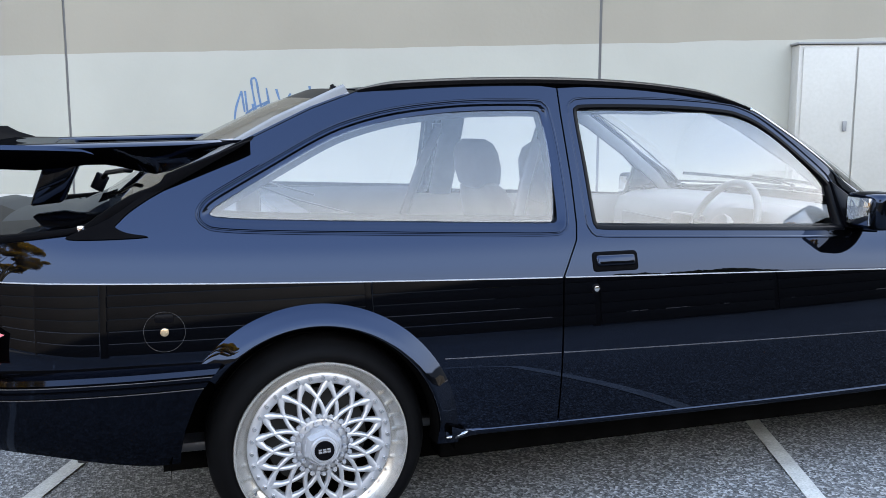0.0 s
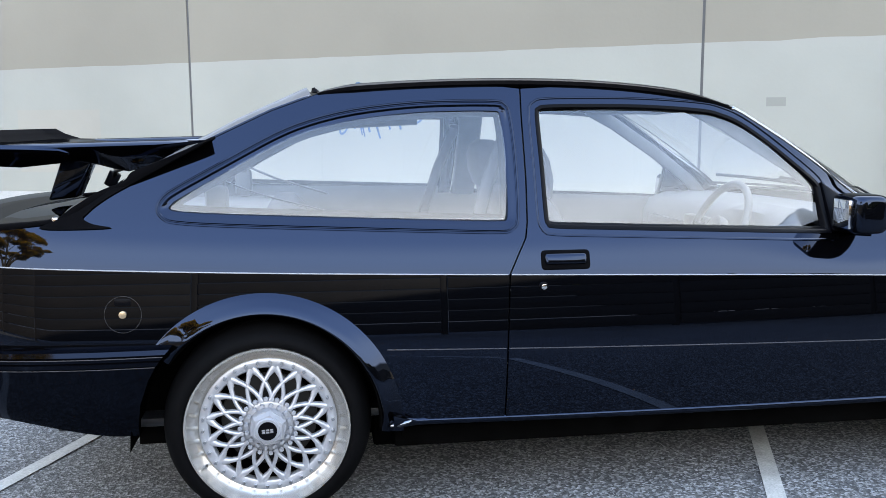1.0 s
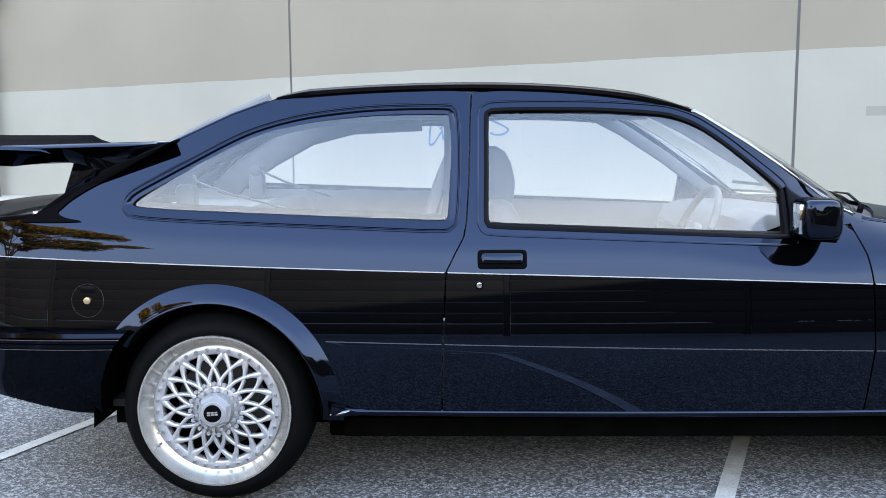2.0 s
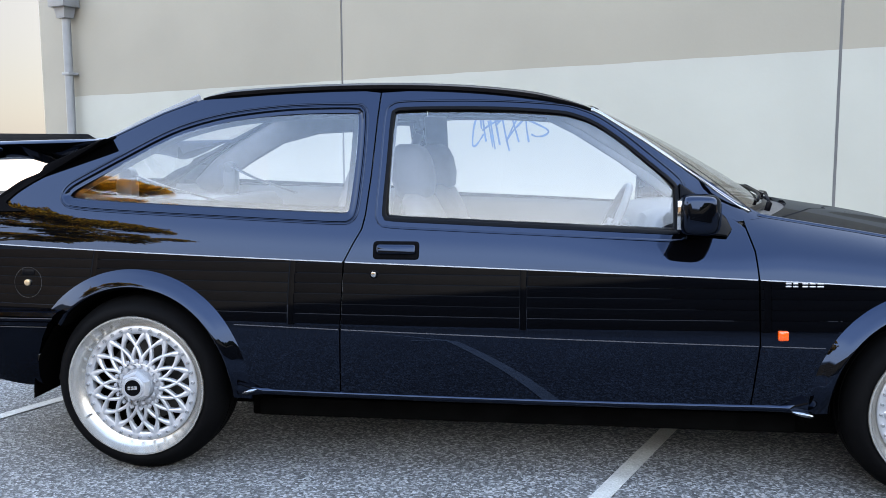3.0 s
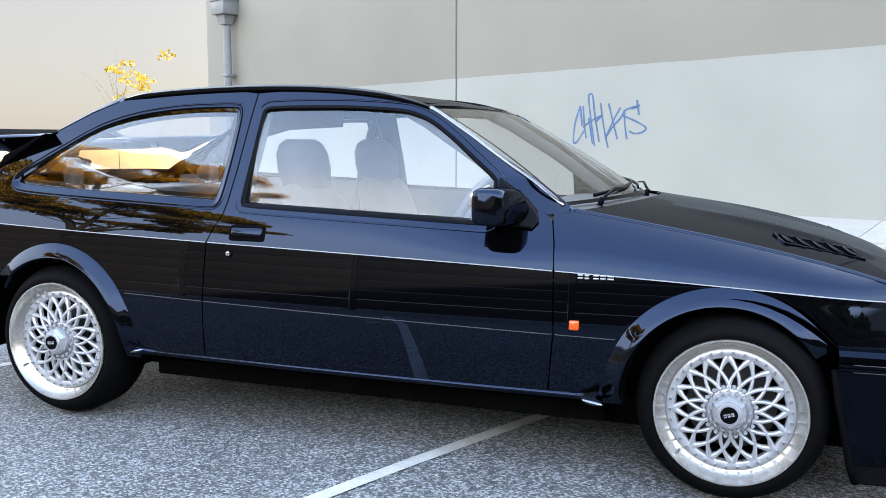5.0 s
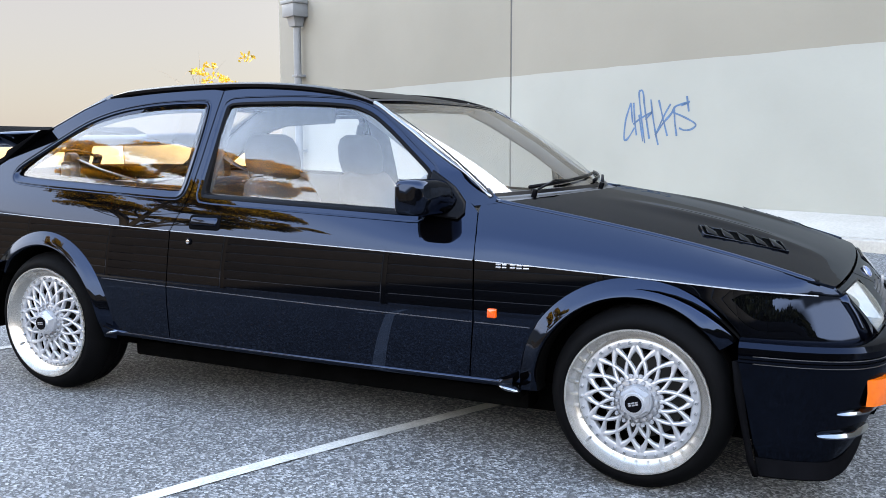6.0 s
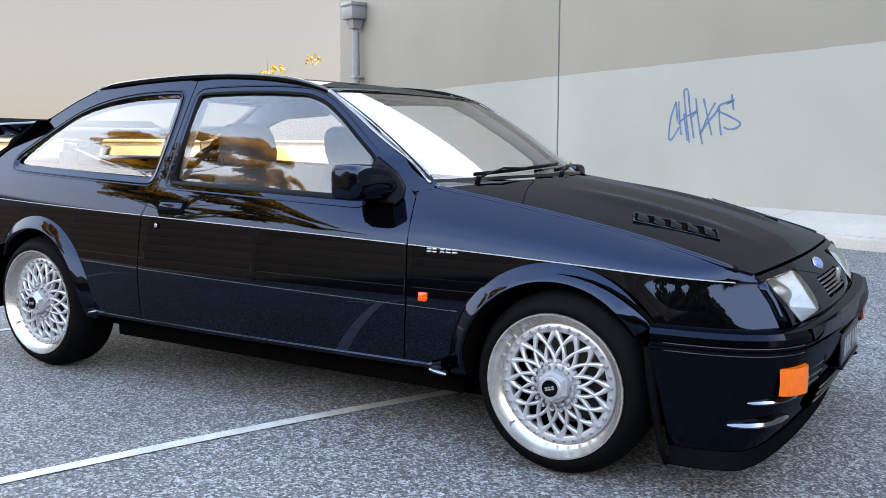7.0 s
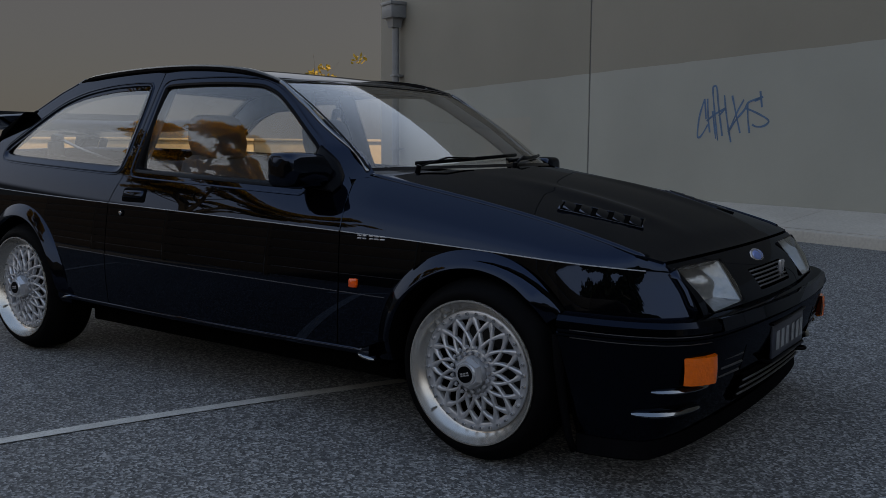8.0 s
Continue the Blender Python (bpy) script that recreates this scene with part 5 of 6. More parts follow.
def build_fittings(side):
    quarter, door, wing = SIDES[side]
    # door handle: flap in a rounded recess
    h = surface_box("door_handle", skin_up, -0.480, -0.328, 0.752, 0.810, 0.006, LIPRUBBER, door, side, 0.005, 0.014, "black flap door handle")
    surface_box("flap", skin_up, -0.470, -0.338, 0.768, 0.802, 0.013, PAINT, h, side, 0.008, 0.012)
    p = Vector(skin_low(-0.475, 0.704))
    s = Vector((1, -side, 1))
    q = p * s
    lk = cyl("door_lock", q + Vector((0, -0.002 * -side * -1, 0)), q + Vector((0, 0.006 * side, 0)), 0.014, TRIM, door, bevel=0.002, label="round door lock")
    cyl("barrel", q + Vector((0, 0.004 * side, 0)), q + Vector((0, 0.009 * side, 0)), 0.009, CHROME, lk, bevel=0.002)
    # side repeater and badge
    surface_box("side_repeater", skin_low, 0.799, 0.831, 0.512, 0.543, 0.012, ORANGE, wing, side, 0.004, 0.006, "small orange side repeater")
    for i, (a, c) in enumerate(((0.820, 0.838), (0.842, 0.858), (0.870, 0.888), (0.892, 0.911), (0.915, 0.936))):
        for z0, z1 in ((0.6775, 0.6830), (0.6865, 0.6925)):
            surface_box("badge", skin_low, a, c, z0, z1, 0.003, BADGE, wing, side, 0.001, 0.002, "small silver wing badge")
    if side < 0:
        # fuel flap ring and lock on the driver's side
        p = Vector(skin_low(-1.704, 0.652))
        rows = [[(p.x + r * math.cos(a), skin_low(p.x + r * math.cos(a), p.z + r * math.sin(a))[1] - d, p.z + r * math.sin(a)) for a in np.linspace(0, 2 * math.pi, 33)] for r, d in ((0.0530, -0.002), (0.0526, 0.0006), (0.0520, 0.0006), (0.0516, -0.003))]
        fl = loft("fuel_flap", rows, PLASTIC, quarter, "round black fuel flap with a brass lock")
        cyl("flap_lock", p + Vector((0, 0.002, 0)), p + Vector((0, -0.008, 0)), 0.011, BRASS, fl, bevel=0.002)
        surface_box("finger_grip", skin_low, -1.728, -1.680, 0.676, 0.698, 0.002, TRIM, fl, side, 0.001, 0.008)
    # door mirror: sail, arm, shell, glass
    poly = [(0.508, 0.842), (0.650, 0.828), (0.668, 0.850), (0.655, 0.885), (0.60, 0.935), (0.512, 0.992)]
    rows = [[inset(skin_up, d)(*p) for p in q] for q, d in ((poly, 0.006), (poly, -0.010), (shrunk(poly, 0.006), -0.016))]
    bm = bmesh.new()
    vs = [[bm.verts.new((p[0], p[1] * -side, p[2])) for p in rr] for rr in rows]
    for i in range(2):
        for k in range(6):
            bm.faces.new((vs[i][k], vs[i][(k + 1) % 6], vs[i + 1][(k + 1) % 6], vs[i + 1][k]))
    bm.faces.new(vs[-1])
    mir = part("door_mirror", bm, TRIM, door, "black door mirror on a sail panel", 40)
    y = skin_up(0.60, 0.88)[1]
    rows = []
    # shell from the pivot outward
    back, drop = (0.022, 0.0) if side < 0 else (-0.045, 0.028)
    for t, hw, hh, cx, cz in ((0.0, 0.030, 0.030, 0.60, 0.872), (0.018, 0.040, 0.036, 0.598, 0.876), (0.035, 0.050, 0.052, 0.588, 0.893), (0.05, 0.062, 0.060, 0.575, 0.902), (0.10, 0.066, 0.063, 0.565, 0.904), (0.16, 0.064, 0.062, 0.561, 0.905), (0.192, 0.058, 0.060, 0.558, 0.906), (0.206, 0.048, 0.054, 0.557, 0.906), (0.210, 0.036, 0.044, 0.556, 0.906)):
        row = []
        for k in range(24):
            a = 2 * math.pi * k / 24
            ca, sa = math.cos(a), math.sin(a)
            ex = 0.45
            px = hw * math.copysign(abs(ca) ** ex, ca)
            if px < 0:
                px *= 0.75
            row.append((cx - back * smooth(0.0, 0.05, t) + px * (1.12 if t > 0.03 else 1), y - t, cz - drop * smooth(0.0, 0.05, t) + hh * math.copysign(abs(sa) ** ex, sa)))
        rows.append(row)
    loft("mirror_shell", rows, PAINT, mir, close=True, side=side, angle=60)
    gx = 0.5095 - back
    bm = bmesh.new()
    box_bm(bm, -0.001, 0.012, -0.056, 0.056, -0.044, 0.044, 0.001, Matrix.Translation((gx - 0.002, (y - 0.120) * -side, 0.905 - drop)) @ Matrix.Rotation(radians(7 * side), 4, "Z") @ Matrix.Rotation(radians(6 if side > 0 else 0), 4, "Y"))
    part("mirror_glass", bm, MIRROR, mir)


def build_aerial():
    """A short aerial stub at the rear of the roof."""
    z = roof_fn(-1.14, -0.25)[2]
    base = cyl("aerial_base", (-1.14, -0.25, z - 0.006), (-1.145, -0.25, z + 0.010), 0.018, TRIM, CAR, 0.010, label="small black aerial base on the roof")
    cyl("cap_nut", (-1.145, -0.25, z + 0.009), (-1.148, -0.25, z + 0.016), 0.008, TRIM, base, 0.006)


build_aerial()
build_front()
build_rear()
build_spoiler()
for s_ in (-1, 1):
    build_fittings(s_)


# ---- wheels ----
def lathe(profile, n):
    """Rows round the y axis; profile of (radius, depth inward)."""
    verts, faces = [], []
    m = len(profile)
    for i in range(n):
        a = 2 * math.pi * i / n
        for r, d in profile:
            verts.append((r * math.cos(a), d, r * math.sin(a)))
    for i in range(n):
        for k in range(m - 1):
            j = (i + 1) % n
            faces.append((i * m + k, i * m + k + 1, j * m + k + 1, j * m + k))
    return verts, faces


def lathe_mesh(name, profile, n, mat, angle=30):
    v, f = lathe(profile, n)
    bm = bmesh.new()
    vs = [bm.verts.new(p) for p in v]
    for q in f:
        try:
            bm.faces.new([vs[i] for i in q])
        except ValueError:
            pass
    bmesh.ops.remove_doubles(bm, verts=bm.verts, dist=1e-6)
    bmesh.ops.recalc_face_normals(bm, faces=bm.faces)
    me = bpy.data.meshes.new(name)
    bm.to_mesh(me)
    bm.free()
    me.materials.append(mat)
    me.polygons.foreach_set("use_smooth", [True] * len(me.polygons))
    me.set_sharp_from_angle(angle=radians(angle))
    return me


TYRE_ME = lathe_mesh("tyre", [(0.228, 0.012), (0.236, 0.001), (0.244, -0.003), (0.256, -0.002), (0.268, 0.006), (0.278, 0.018), (0.280, 0.021), (0.289, 0.034), (0.296, 0.050), (0.300, 0.070), (0.300, 0.082), (0.296, 0.084), (0.296, 0.090), (0.300, 0.092), (0.300, 0.128), (0.296, 0.130), (0.296, 0.136), (0.300, 0.138), (0.299, 0.170), (0.290, 0.195), (0.262, 0.212), (0.230, 0.20)], 72, TYRE, 40)
LIP_ME = lathe_mesh("rim_lip", [(0.222, 0.012), (0.232, 0.004), (0.2365, -0.002), (0.235, -0.007), (0.230, -0.007), (0.227, 0.0), (0.223, 0.010), (0.214, 0.024), (0.205, 0.034), (0.199, 0.038), (0.178, 0.038), (0.172, 0.041), (0.170, 0.058)], 96, POLISH, 40)
RING_ME = lathe_mesh("spoke_ring", [(0.1975, 0.039), (0.1975, 0.033), (0.195, 0.031), (0.176, 0.031), (0.171, 0.033), (0.1675, 0.040), (0.168, 0.056)], 96, ALLOY, 40)
# disc and barrel darkened by colour for the shade behind the spokes
DISC_ME = lathe_mesh("brake_disc", [(0.02, 0.085), (0.08, 0.082), (0.085, 0.095), (0.14, 0.095), (0.141, 0.115), (0.05, 0.118)], 40, STEEL)
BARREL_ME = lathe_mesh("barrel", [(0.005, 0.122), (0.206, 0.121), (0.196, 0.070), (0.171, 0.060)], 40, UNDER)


def spoke_mesh(lean):
    """One bar of the lattice, bending from a node on the ring to the hub."""
    n = 9
    verts, faces = [], []
    bend = [(math.pi / 2 + lean * radians(25) * (1 - i / (n - 1)) ** 0.95, 0.074 + 0.098 * i / (n - 1)) for i in range(n)]
    line = [Vector((r * math.cos(a), 0, r * math.sin(a))) for a, r in bend]
    for i in range(n):
        t = i / (n - 1)
        tx = (line[min(n - 1, i + 1)] - line[max(0, i - 1)]).cross(Vector((0, 1, 0))).normalized()
        c = line[i].copy()
        c.y = 0.018 + 0.013 * t ** 1.4
        w = 0.0066 - 0.0014 * math.sin(math.pi * min(1, t * 1.1)) + 0.0055 * max(0, t - 0.8) / 0.2
        for k, e in ((-w * 1.15, 0.014), (-w, 0.0020), (-w * 0.55, -0.001), (w * 0.55, -0.001), (w, 0.0020), (w * 1.15, 0.014)):
            verts.append(c + tx * k + Vector((0, e, 0)))
    for i in range(n - 1):
        for k in range(5):
            faces.append((i * 6 + k, i * 6 + k + 1, (i + 1) * 6 + k + 1, (i + 1) * 6 + k))
    me = bpy.data.meshes.new("spoke")
    me.from_pydata([tuple(v) for v in verts], [], faces)
    me.materials.append(ALLOY)
    bm = bmesh.new()
    bm.from_mesh(me)
    bmesh.ops.recalc_face_normals(bm, faces=bm.faces)
    ys = sum(f.normal.y for f in bm.faces)
    if ys > 0:
        bmesh.ops.reverse_faces(bm, faces=bm.faces)
    bm.to_mesh(me)
    bm.free()
    me.polygons.foreach_set("use_smooth", [True] * len(me.polygons))
    return me


SPOKE_MES = (spoke_mesh(-1), spoke_mesh(1))


def small_mesh(name, mat, make):
    bm = bmesh.new()
    make(bm)
    bmesh.ops.recalc_face_normals(bm, faces=bm.faces)
    me = bpy.data.meshes.new(name)
    bm.to_mesh(me)
    bm.free()
    me.materials.append(mat)
    me.polygons.foreach_set("use_smooth", [True] * len(me.polygons))
    me.set_sharp_from_angle(angle=radians(35))
    return me


TURN_Y = Matrix.Rotation(radians(90), 4, "X")
BOLT_ME = small_mesh("bolt", CHROME, lambda bm: bmesh.ops.create_cone(bm, cap_ends=True, segments=8, radius1=0.0064, radius2=0.0050, depth=0.012, matrix=TURN_Y))
NODE_ME = small_mesh("hub_node", ALLOY, lambda bm: bmesh.ops.create_cone(bm, cap_ends=True, segments=6, radius1=0.0078, radius2=0.0055, depth=0.007, matrix=TURN_Y))


def hub_bm(bm):
    bmesh.ops.create_cone(bm, cap_ends=True, segments=40, radius1=0.068, radius2=0.056, depth=0.022, matrix=Matrix.Translation((0, 0.036, 0)) @ TURN_Y)
    bmesh.ops.create_cone(bm, cap_ends=True, segments=40, radius1=0.056, radius2=0.050, depth=0.03, matrix=Matrix.Translation((0, 0.012, 0)) @ TURN_Y)
    bmesh.ops.create_cone(bm, cap_ends=True, segments=6, radius1=0.054, radius2=0.044, depth=0.018, matrix=Matrix.Translation((0, -0.010, 0)) @ TURN_Y)
    bmesh.ops.create_cone(bm, cap_ends=True, segments=40, radius1=0.037, radius2=0.033, depth=0.008, matrix=Matrix.Translation((0, -0.021, 0)) @ TURN_Y)


FLANGE_ME = lathe_mesh("hub_flange", [(0.04, 0.020), (0.066, 0.023), (0.076, 0.026), (0.080, 0.032), (0.079, 0.045)], 48, ALLOY, 40)
HUB_ME = small_mesh("hub", ALLOY, hub_bm)
CAP_ME = small_mesh("cap", TRIM, lambda bm: bmesh.ops.create_cone(bm, cap_ends=True, segments=32, radius1=0.027, radius2=0.0265, depth=0.004, matrix=Matrix.Translation((0, -0.0265, 0)) @ TURN_Y))


def cap_emblem_bm(bm):
    """Three small blocks in a row, split by a fine line."""
    for k in (-1, 0, 1):
        for z0, z1 in ((-0.006, -0.0008), (0.0008, 0.006)):
            box_bm(bm, k * 0.0115 - 0.0048, k * 0.0115 + 0.0048, -0.0295, -0.0275, z0, z1, 0.0008, Matrix.Rotation(radians(-12), 4, "Y"))


CAPBAR_ME = small_mesh("cap_emblem", BADGE, cap_emblem_bm)


def wheel_at(x, y, z, side, turn):
    w = new("wheel")
    w.parent = CAR
    w.matrix_basis = pose(x, y, z, 0, 0, 0 if side < 0 else 180) @ pose(0, 0, 0, 0, turn, 0) @ Matrix.Scale(z / 0.301, 4)
    tagged(w, "silver lattice alloy wheel with polished lip")

    def sub(name, me, m=None, label=""):
        o = new(name, me)
        o.parent = w
        if m is not None:
            o.matrix_basis = m
        if label:
            tagged(o, label)
        return o

    sub("tyre", TYRE_ME, None, "low-profile black tyre")
    sub("rim_lip", LIP_ME, None, "polished alloy rim lip")
    sub("spoke_ring", RING_ME)
    sub("brake_disc", DISC_ME)
    sub("barrel", BARREL_ME)
    sub("hub", HUB_ME)
    sub("hub_flange", FLANGE_ME)
    sub("cap", CAP_ME)
    sub("cap_emblem", CAPBAR_ME, None, "small silver cap emblem")
    for k in range(16):
        for j, me in enumerate(SPOKE_MES):
            sub("spoke", me, Matrix.Rotation(2 * math.pi * k / 16, 4, "Y"))
        a = 2 * math.pi * (k + 0.5) / 16
        sub("hub_node", NODE_ME, Matrix.Translation((0.081 * math.cos(a), 0.016, 0.081 * math.sin(a))))
        a = 2 * math.pi * k / 16
        sub("hub_node", NODE_ME, Matrix.Translation((0.063 * math.cos(a), 0.013, 0.063 * math.sin(a))))
    for k in range(34):
        a = 2 * math.pi * k / 34
        sub("bolt", BOLT_ME, Matrix.Translation((0.186 * math.cos(a), 0.0275, 0.186 * math.sin(a))))
    a = radians(220)
    sub("valve", BOLT_ME, Matrix.Translation((0.212 * math.cos(a), 0.026, 0.212 * math.sin(a))) @ Matrix.Diagonal((0.8, 3.0, 0.8, 1)))
    return w


for s_ in (-1, 1):
    wheel_at(-1.303, s_ * 0.842, 0.308, s_, 8)
    wheel_at(1.303, s_ * 0.838, 0.2925, s_, -4)

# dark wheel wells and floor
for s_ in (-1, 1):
    # added black boxes stand for the shade below the sills
    box("sill_shade", -0.90, 0.86, *sorted((0.58 * s_, 0.700 * s_)), 0.21, 0.285, UNDER, CAR, 0.03)
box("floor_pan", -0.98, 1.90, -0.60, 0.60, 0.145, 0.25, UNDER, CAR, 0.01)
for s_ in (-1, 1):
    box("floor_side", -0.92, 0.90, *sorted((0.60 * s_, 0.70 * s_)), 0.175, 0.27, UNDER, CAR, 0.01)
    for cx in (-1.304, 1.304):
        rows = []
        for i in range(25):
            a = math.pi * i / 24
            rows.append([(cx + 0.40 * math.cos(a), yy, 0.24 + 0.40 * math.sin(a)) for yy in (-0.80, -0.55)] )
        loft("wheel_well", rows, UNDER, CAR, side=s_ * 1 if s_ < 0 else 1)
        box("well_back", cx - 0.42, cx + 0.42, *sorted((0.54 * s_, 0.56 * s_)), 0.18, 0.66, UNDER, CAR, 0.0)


# ---- interior ----
def cushion(name, rows, mat, parent, label=""):
    return loft(name, rows, mat, parent, label, close=True, angle=60)


def ring_row(cx, cy, cz, hx, hy, ex, axis="z", n=20):
    out = []
    for k in range(n):
        a = 2 * math.pi * k / n
        ca, sa = math.copysign(abs(math.cos(a)) ** ex, math.cos(a)), math.copysign(abs(math.sin(a)) ** ex, math.sin(a))
        out.append((cx + hx * ca, cy + hy * sa, cz))
    return out


def build_seat(x, y):
    """A bucket seat with a headrest; x is the hinge of its back."""
    rows = []
    for z, cx, hx, hy in ((0.44, 0.0, 0.05, 0.22), (0.47, 0.0, 0.075, 0.25), (0.60, -0.04, 0.075, 0.255), (0.75, -0.085, 0.07, 0.25), (0.86, -0.12, 0.06, 0.235), (0.92, -0.14, 0.05, 0.20), (0.945, -0.148, 0.03, 0.15)):
        rows.append(ring_row(x + cx, y, z, hx, hy, 0.6))
    back = cushion("front_seat", rows, CLOTH, CAR, "grey cloth front seat with headrest")
    rows = []
    for z, cx, hx, hy in ((0.915, -0.150, 0.035, 0.11), (0.94, -0.152, 0.066, 0.13), (1.00, -0.160, 0.078, 0.138), (1.065, -0.170, 0.074, 0.135), (1.105, -0.175, 0.058, 0.12), (1.124, -0.178, 0.030, 0.09)):
        rows.append(ring_row(x + cx, y, z, hx, hy, 0.6))
    cushion("headrest", rows, CLOTH, back)
    rows = []
    for z, hx, hy in ((0.30, 0.22, 0.22), (0.33, 0.25, 0.25), (0.43, 0.26, 0.255), (0.46, 0.24, 0.23), (0.468, 0.20, 0.18)):
        rows.append(ring_row(x + 0.26, y, z, hx, hy, 0.5))
    cushion("seat_cushion", rows, CLOTH, back)


def build_interior():
    for y in (-0.36, 0.36):
        build_seat(-0.255, y)
    # rear bench
    rows = []
    for z, cx, hx in ((0.48, 0.0, 0.07), (0.52, -0.01, 0.085), (0.72, -0.07, 0.08), (0.86, -0.11, 0.07), (0.90, -0.125, 0.045)):
        rows.append(ring_row(-1.15 + cx, 0, z, hx, 0.56, 0.35))
    bench = cushion("rear_bench", rows, CLOTH, CAR, "grey cloth rear bench")
    rows = []
    for z, hx in ((0.34, 0.22), (0.46, 0.25), (0.50, 0.22)):
        rows.append(ring_row(-0.90, 0, z, hx, 0.55, 0.35))
    cushion("bench_cushion", rows, CLOTH, bench)
    box("parcel_shelf", -1.78, -1.24, -0.56, 0.56, 0.865, 0.885, DASH, CAR, 0.008, "grey parcel shelf")
    box("carpet", -1.95, 0.75, -0.64, 0.64, 0.26, 0.29, PLASTIC, CAR, 0.01)
    # dashboard and binnacle
    rows = []
    for y in np.linspace(-0.66, 0.66, 15):
        k = 1 - (y / 0.66) ** 2
        h = 0.028 * math.exp(-((y + 0.34) / 0.20) ** 4)
        rows.append([(0.42, y, 0.50), (0.40, y, 0.66), (0.40, y, 0.78), (0.43, y, 0.84 + h), (0.50, y, 0.865 + h), (0.62, y, 0.872), (0.74 + 0.12 * k, y, 0.868), (0.76 + 0.12 * k, y, 0.60)])
    dash = loft("dashboard", rows, DASH, CAR, "grey dashboard", angle=50)
    box("glove_panel", 0.385, 0.402, 0.12, 0.56, 0.66, 0.78, CLOTH, dash, 0.008)
    box("centre_stack", 0.36, 0.405, -0.10, 0.10, 0.52, 0.82, PLASTIC, dash, 0.012)
    # steering wheel
    c, tilt = Vector((0.295, -0.35, 0.80)), radians(25)
    M = Matrix.Translation(c) @ Matrix.Rotation(tilt, 4, "Y")
    pts = [M @ Vector((0, 0.185 * math.cos(a), 0.185 * math.sin(a))) for a in np.linspace(0, 2 * math.pi, 41)]
    wheel = sweep("steering_wheel", pts, 0.014, DASH, CAR, "grey three-spoke steering wheel", n=10, up=M.to_3x3() @ Vector((1, 0, 0)))
    for a in (0, 180, 270):
        e = radians(a)
        sweep("spoke", [M @ Vector((0.015, 0, 0)), M @ Vector((0.012, 0.10 * math.cos(e), 0.10 * math.sin(e))), M @ Vector((0, 0.18 * math.cos(e), 0.18 * math.sin(e)))], 0.018, DASH, wheel, flat=0.4, up=(1, 0, 0))
    cyl("horn_pad", M @ Vector((0.02, 0, 0)), M @ Vector((-0.02, 0, 0)), 0.055, DASH, wheel, bevel=0.01)
    cyl("column", M @ Vector((0.02, 0, 0)), M @ Vector((0.22, 0, -0.02)), 0.035, PLASTIC, wheel)
    sweep("stalk", [M @ Vector((0.06, 0.03, 0)), M @ Vector((0.05, 0.16, 0.02))], 0.006, PLASTIC, wheel)
    # door cards, belts, headlining, inner pillars on both sides
    for side in (-1, 1):
        rows = []
        for x in np.linspace(-0.58, 0.72, 12):
            zt = 0.872 - 0.032 * (x + 0.45) if x > -0.45 else 0.872
            y = skin_up(x, zt)[1] + 0.045
            rows.append([(x, y - 0.02, zt - 0.004), (x, y, zt), (x, y + 0.015, zt - 0.03), (x, y + 0.005, 0.70), (x, y + 0.03, 0.62), (x, y + 0.01, 0.58), (x, y, 0.30)])
        card = loft("door_card", rows, DASH, CAR, "grey door card", side=side, angle=50)
        box("arm_rest", -0.30, 0.30, *sorted(((0.66) * side, (0.72) * side)), 0.58, 0.63, CLOTH, card, 0.015)
        rows = []
        for x in np.linspace(-1.80, -0.58, 12):
            zt = 0.905 + 0.02 * (-0.6 - x)
            y = skin_up(x, zt)[1] + 0.04
            rows.append([(x, y - 0.015, zt - 0.004), (x, y, zt), (x, y + 0.02, zt - 0.03), (x, y + 0.03, 0.80), (x, y + 0.02, 0.70)])
        loft("quarter_trim", rows, DASH, CAR, "grey quarter trim", side=side, angle=50)
        # inner faces of the pillars and roof side
        for nm, pts, wd in (("pillar_trim", [(-0.475 + 0.012 * side, 0.87), (-0.468 + 0.012 * side, 1.05), (-0.465 + 0.012 * side, 1.25)], 0.054 if side > 0 else 0.040), ("screen_pillar_trim", [(0.70, 0.845), (0.60, 0.925), (0.42, 1.058), (0.21, 1.19), (0.08, 1.255)], 0.028), ("rear_pillar_trim", [(-1.66, 0.90), (-1.53, 1.01), (-1.41, 1.085), (-1.22, 1.185), (-1.02, 1.235), (-0.70, 1.25)] if side > 0 else [(-1.76, 0.93), (-1.58, 1.05), (-1.36, 1.17), (-1.15, 1.265)], 0.062 if side > 0 else 0.045)):
            sweep(nm, [(x, (skin_up(x, z)[1] + 0.05) * -side, z) for x, z in pts], wd, HEADLINER, CAR, n=10, flat=0.3, up=(0, 1, 0))
        # belt and its upper guide
        yb = 0.60 * side
        belt = sweep("seat_belt", [(-0.53, 0.545 * side, 1.17), (-0.60, 0.585 * side, 1.0), (-0.66, 0.63 * side, 0.80), (-0.66, 0.64 * side, 0.45)], 0.022, PLASTIC, CAR, "dark seat belt", n=6, flat=0.12, up=(0, 1, 0))
        box("guide", -0.55, -0.51, *sorted((0.55 * side, 0.575 * side)), 1.14, 1.19, PLASTIC, belt, 0.006)
        sweep("rear_belt", [(-1.45, 0.52 * side, 1.02), (-1.32, 0.48 * side, 0.965), (-1.10, 0.42 * side, 0.90)], 0.022, PLASTIC, CAR, "dark rear seat belt", n=6, flat=0.15, up=(0, 0, 1))
        box("belt_post", -1.49, -1.42, *sorted((0.50 * side, 0.57 * side)), 0.885, 1.005, DASH, CAR, 0.02)
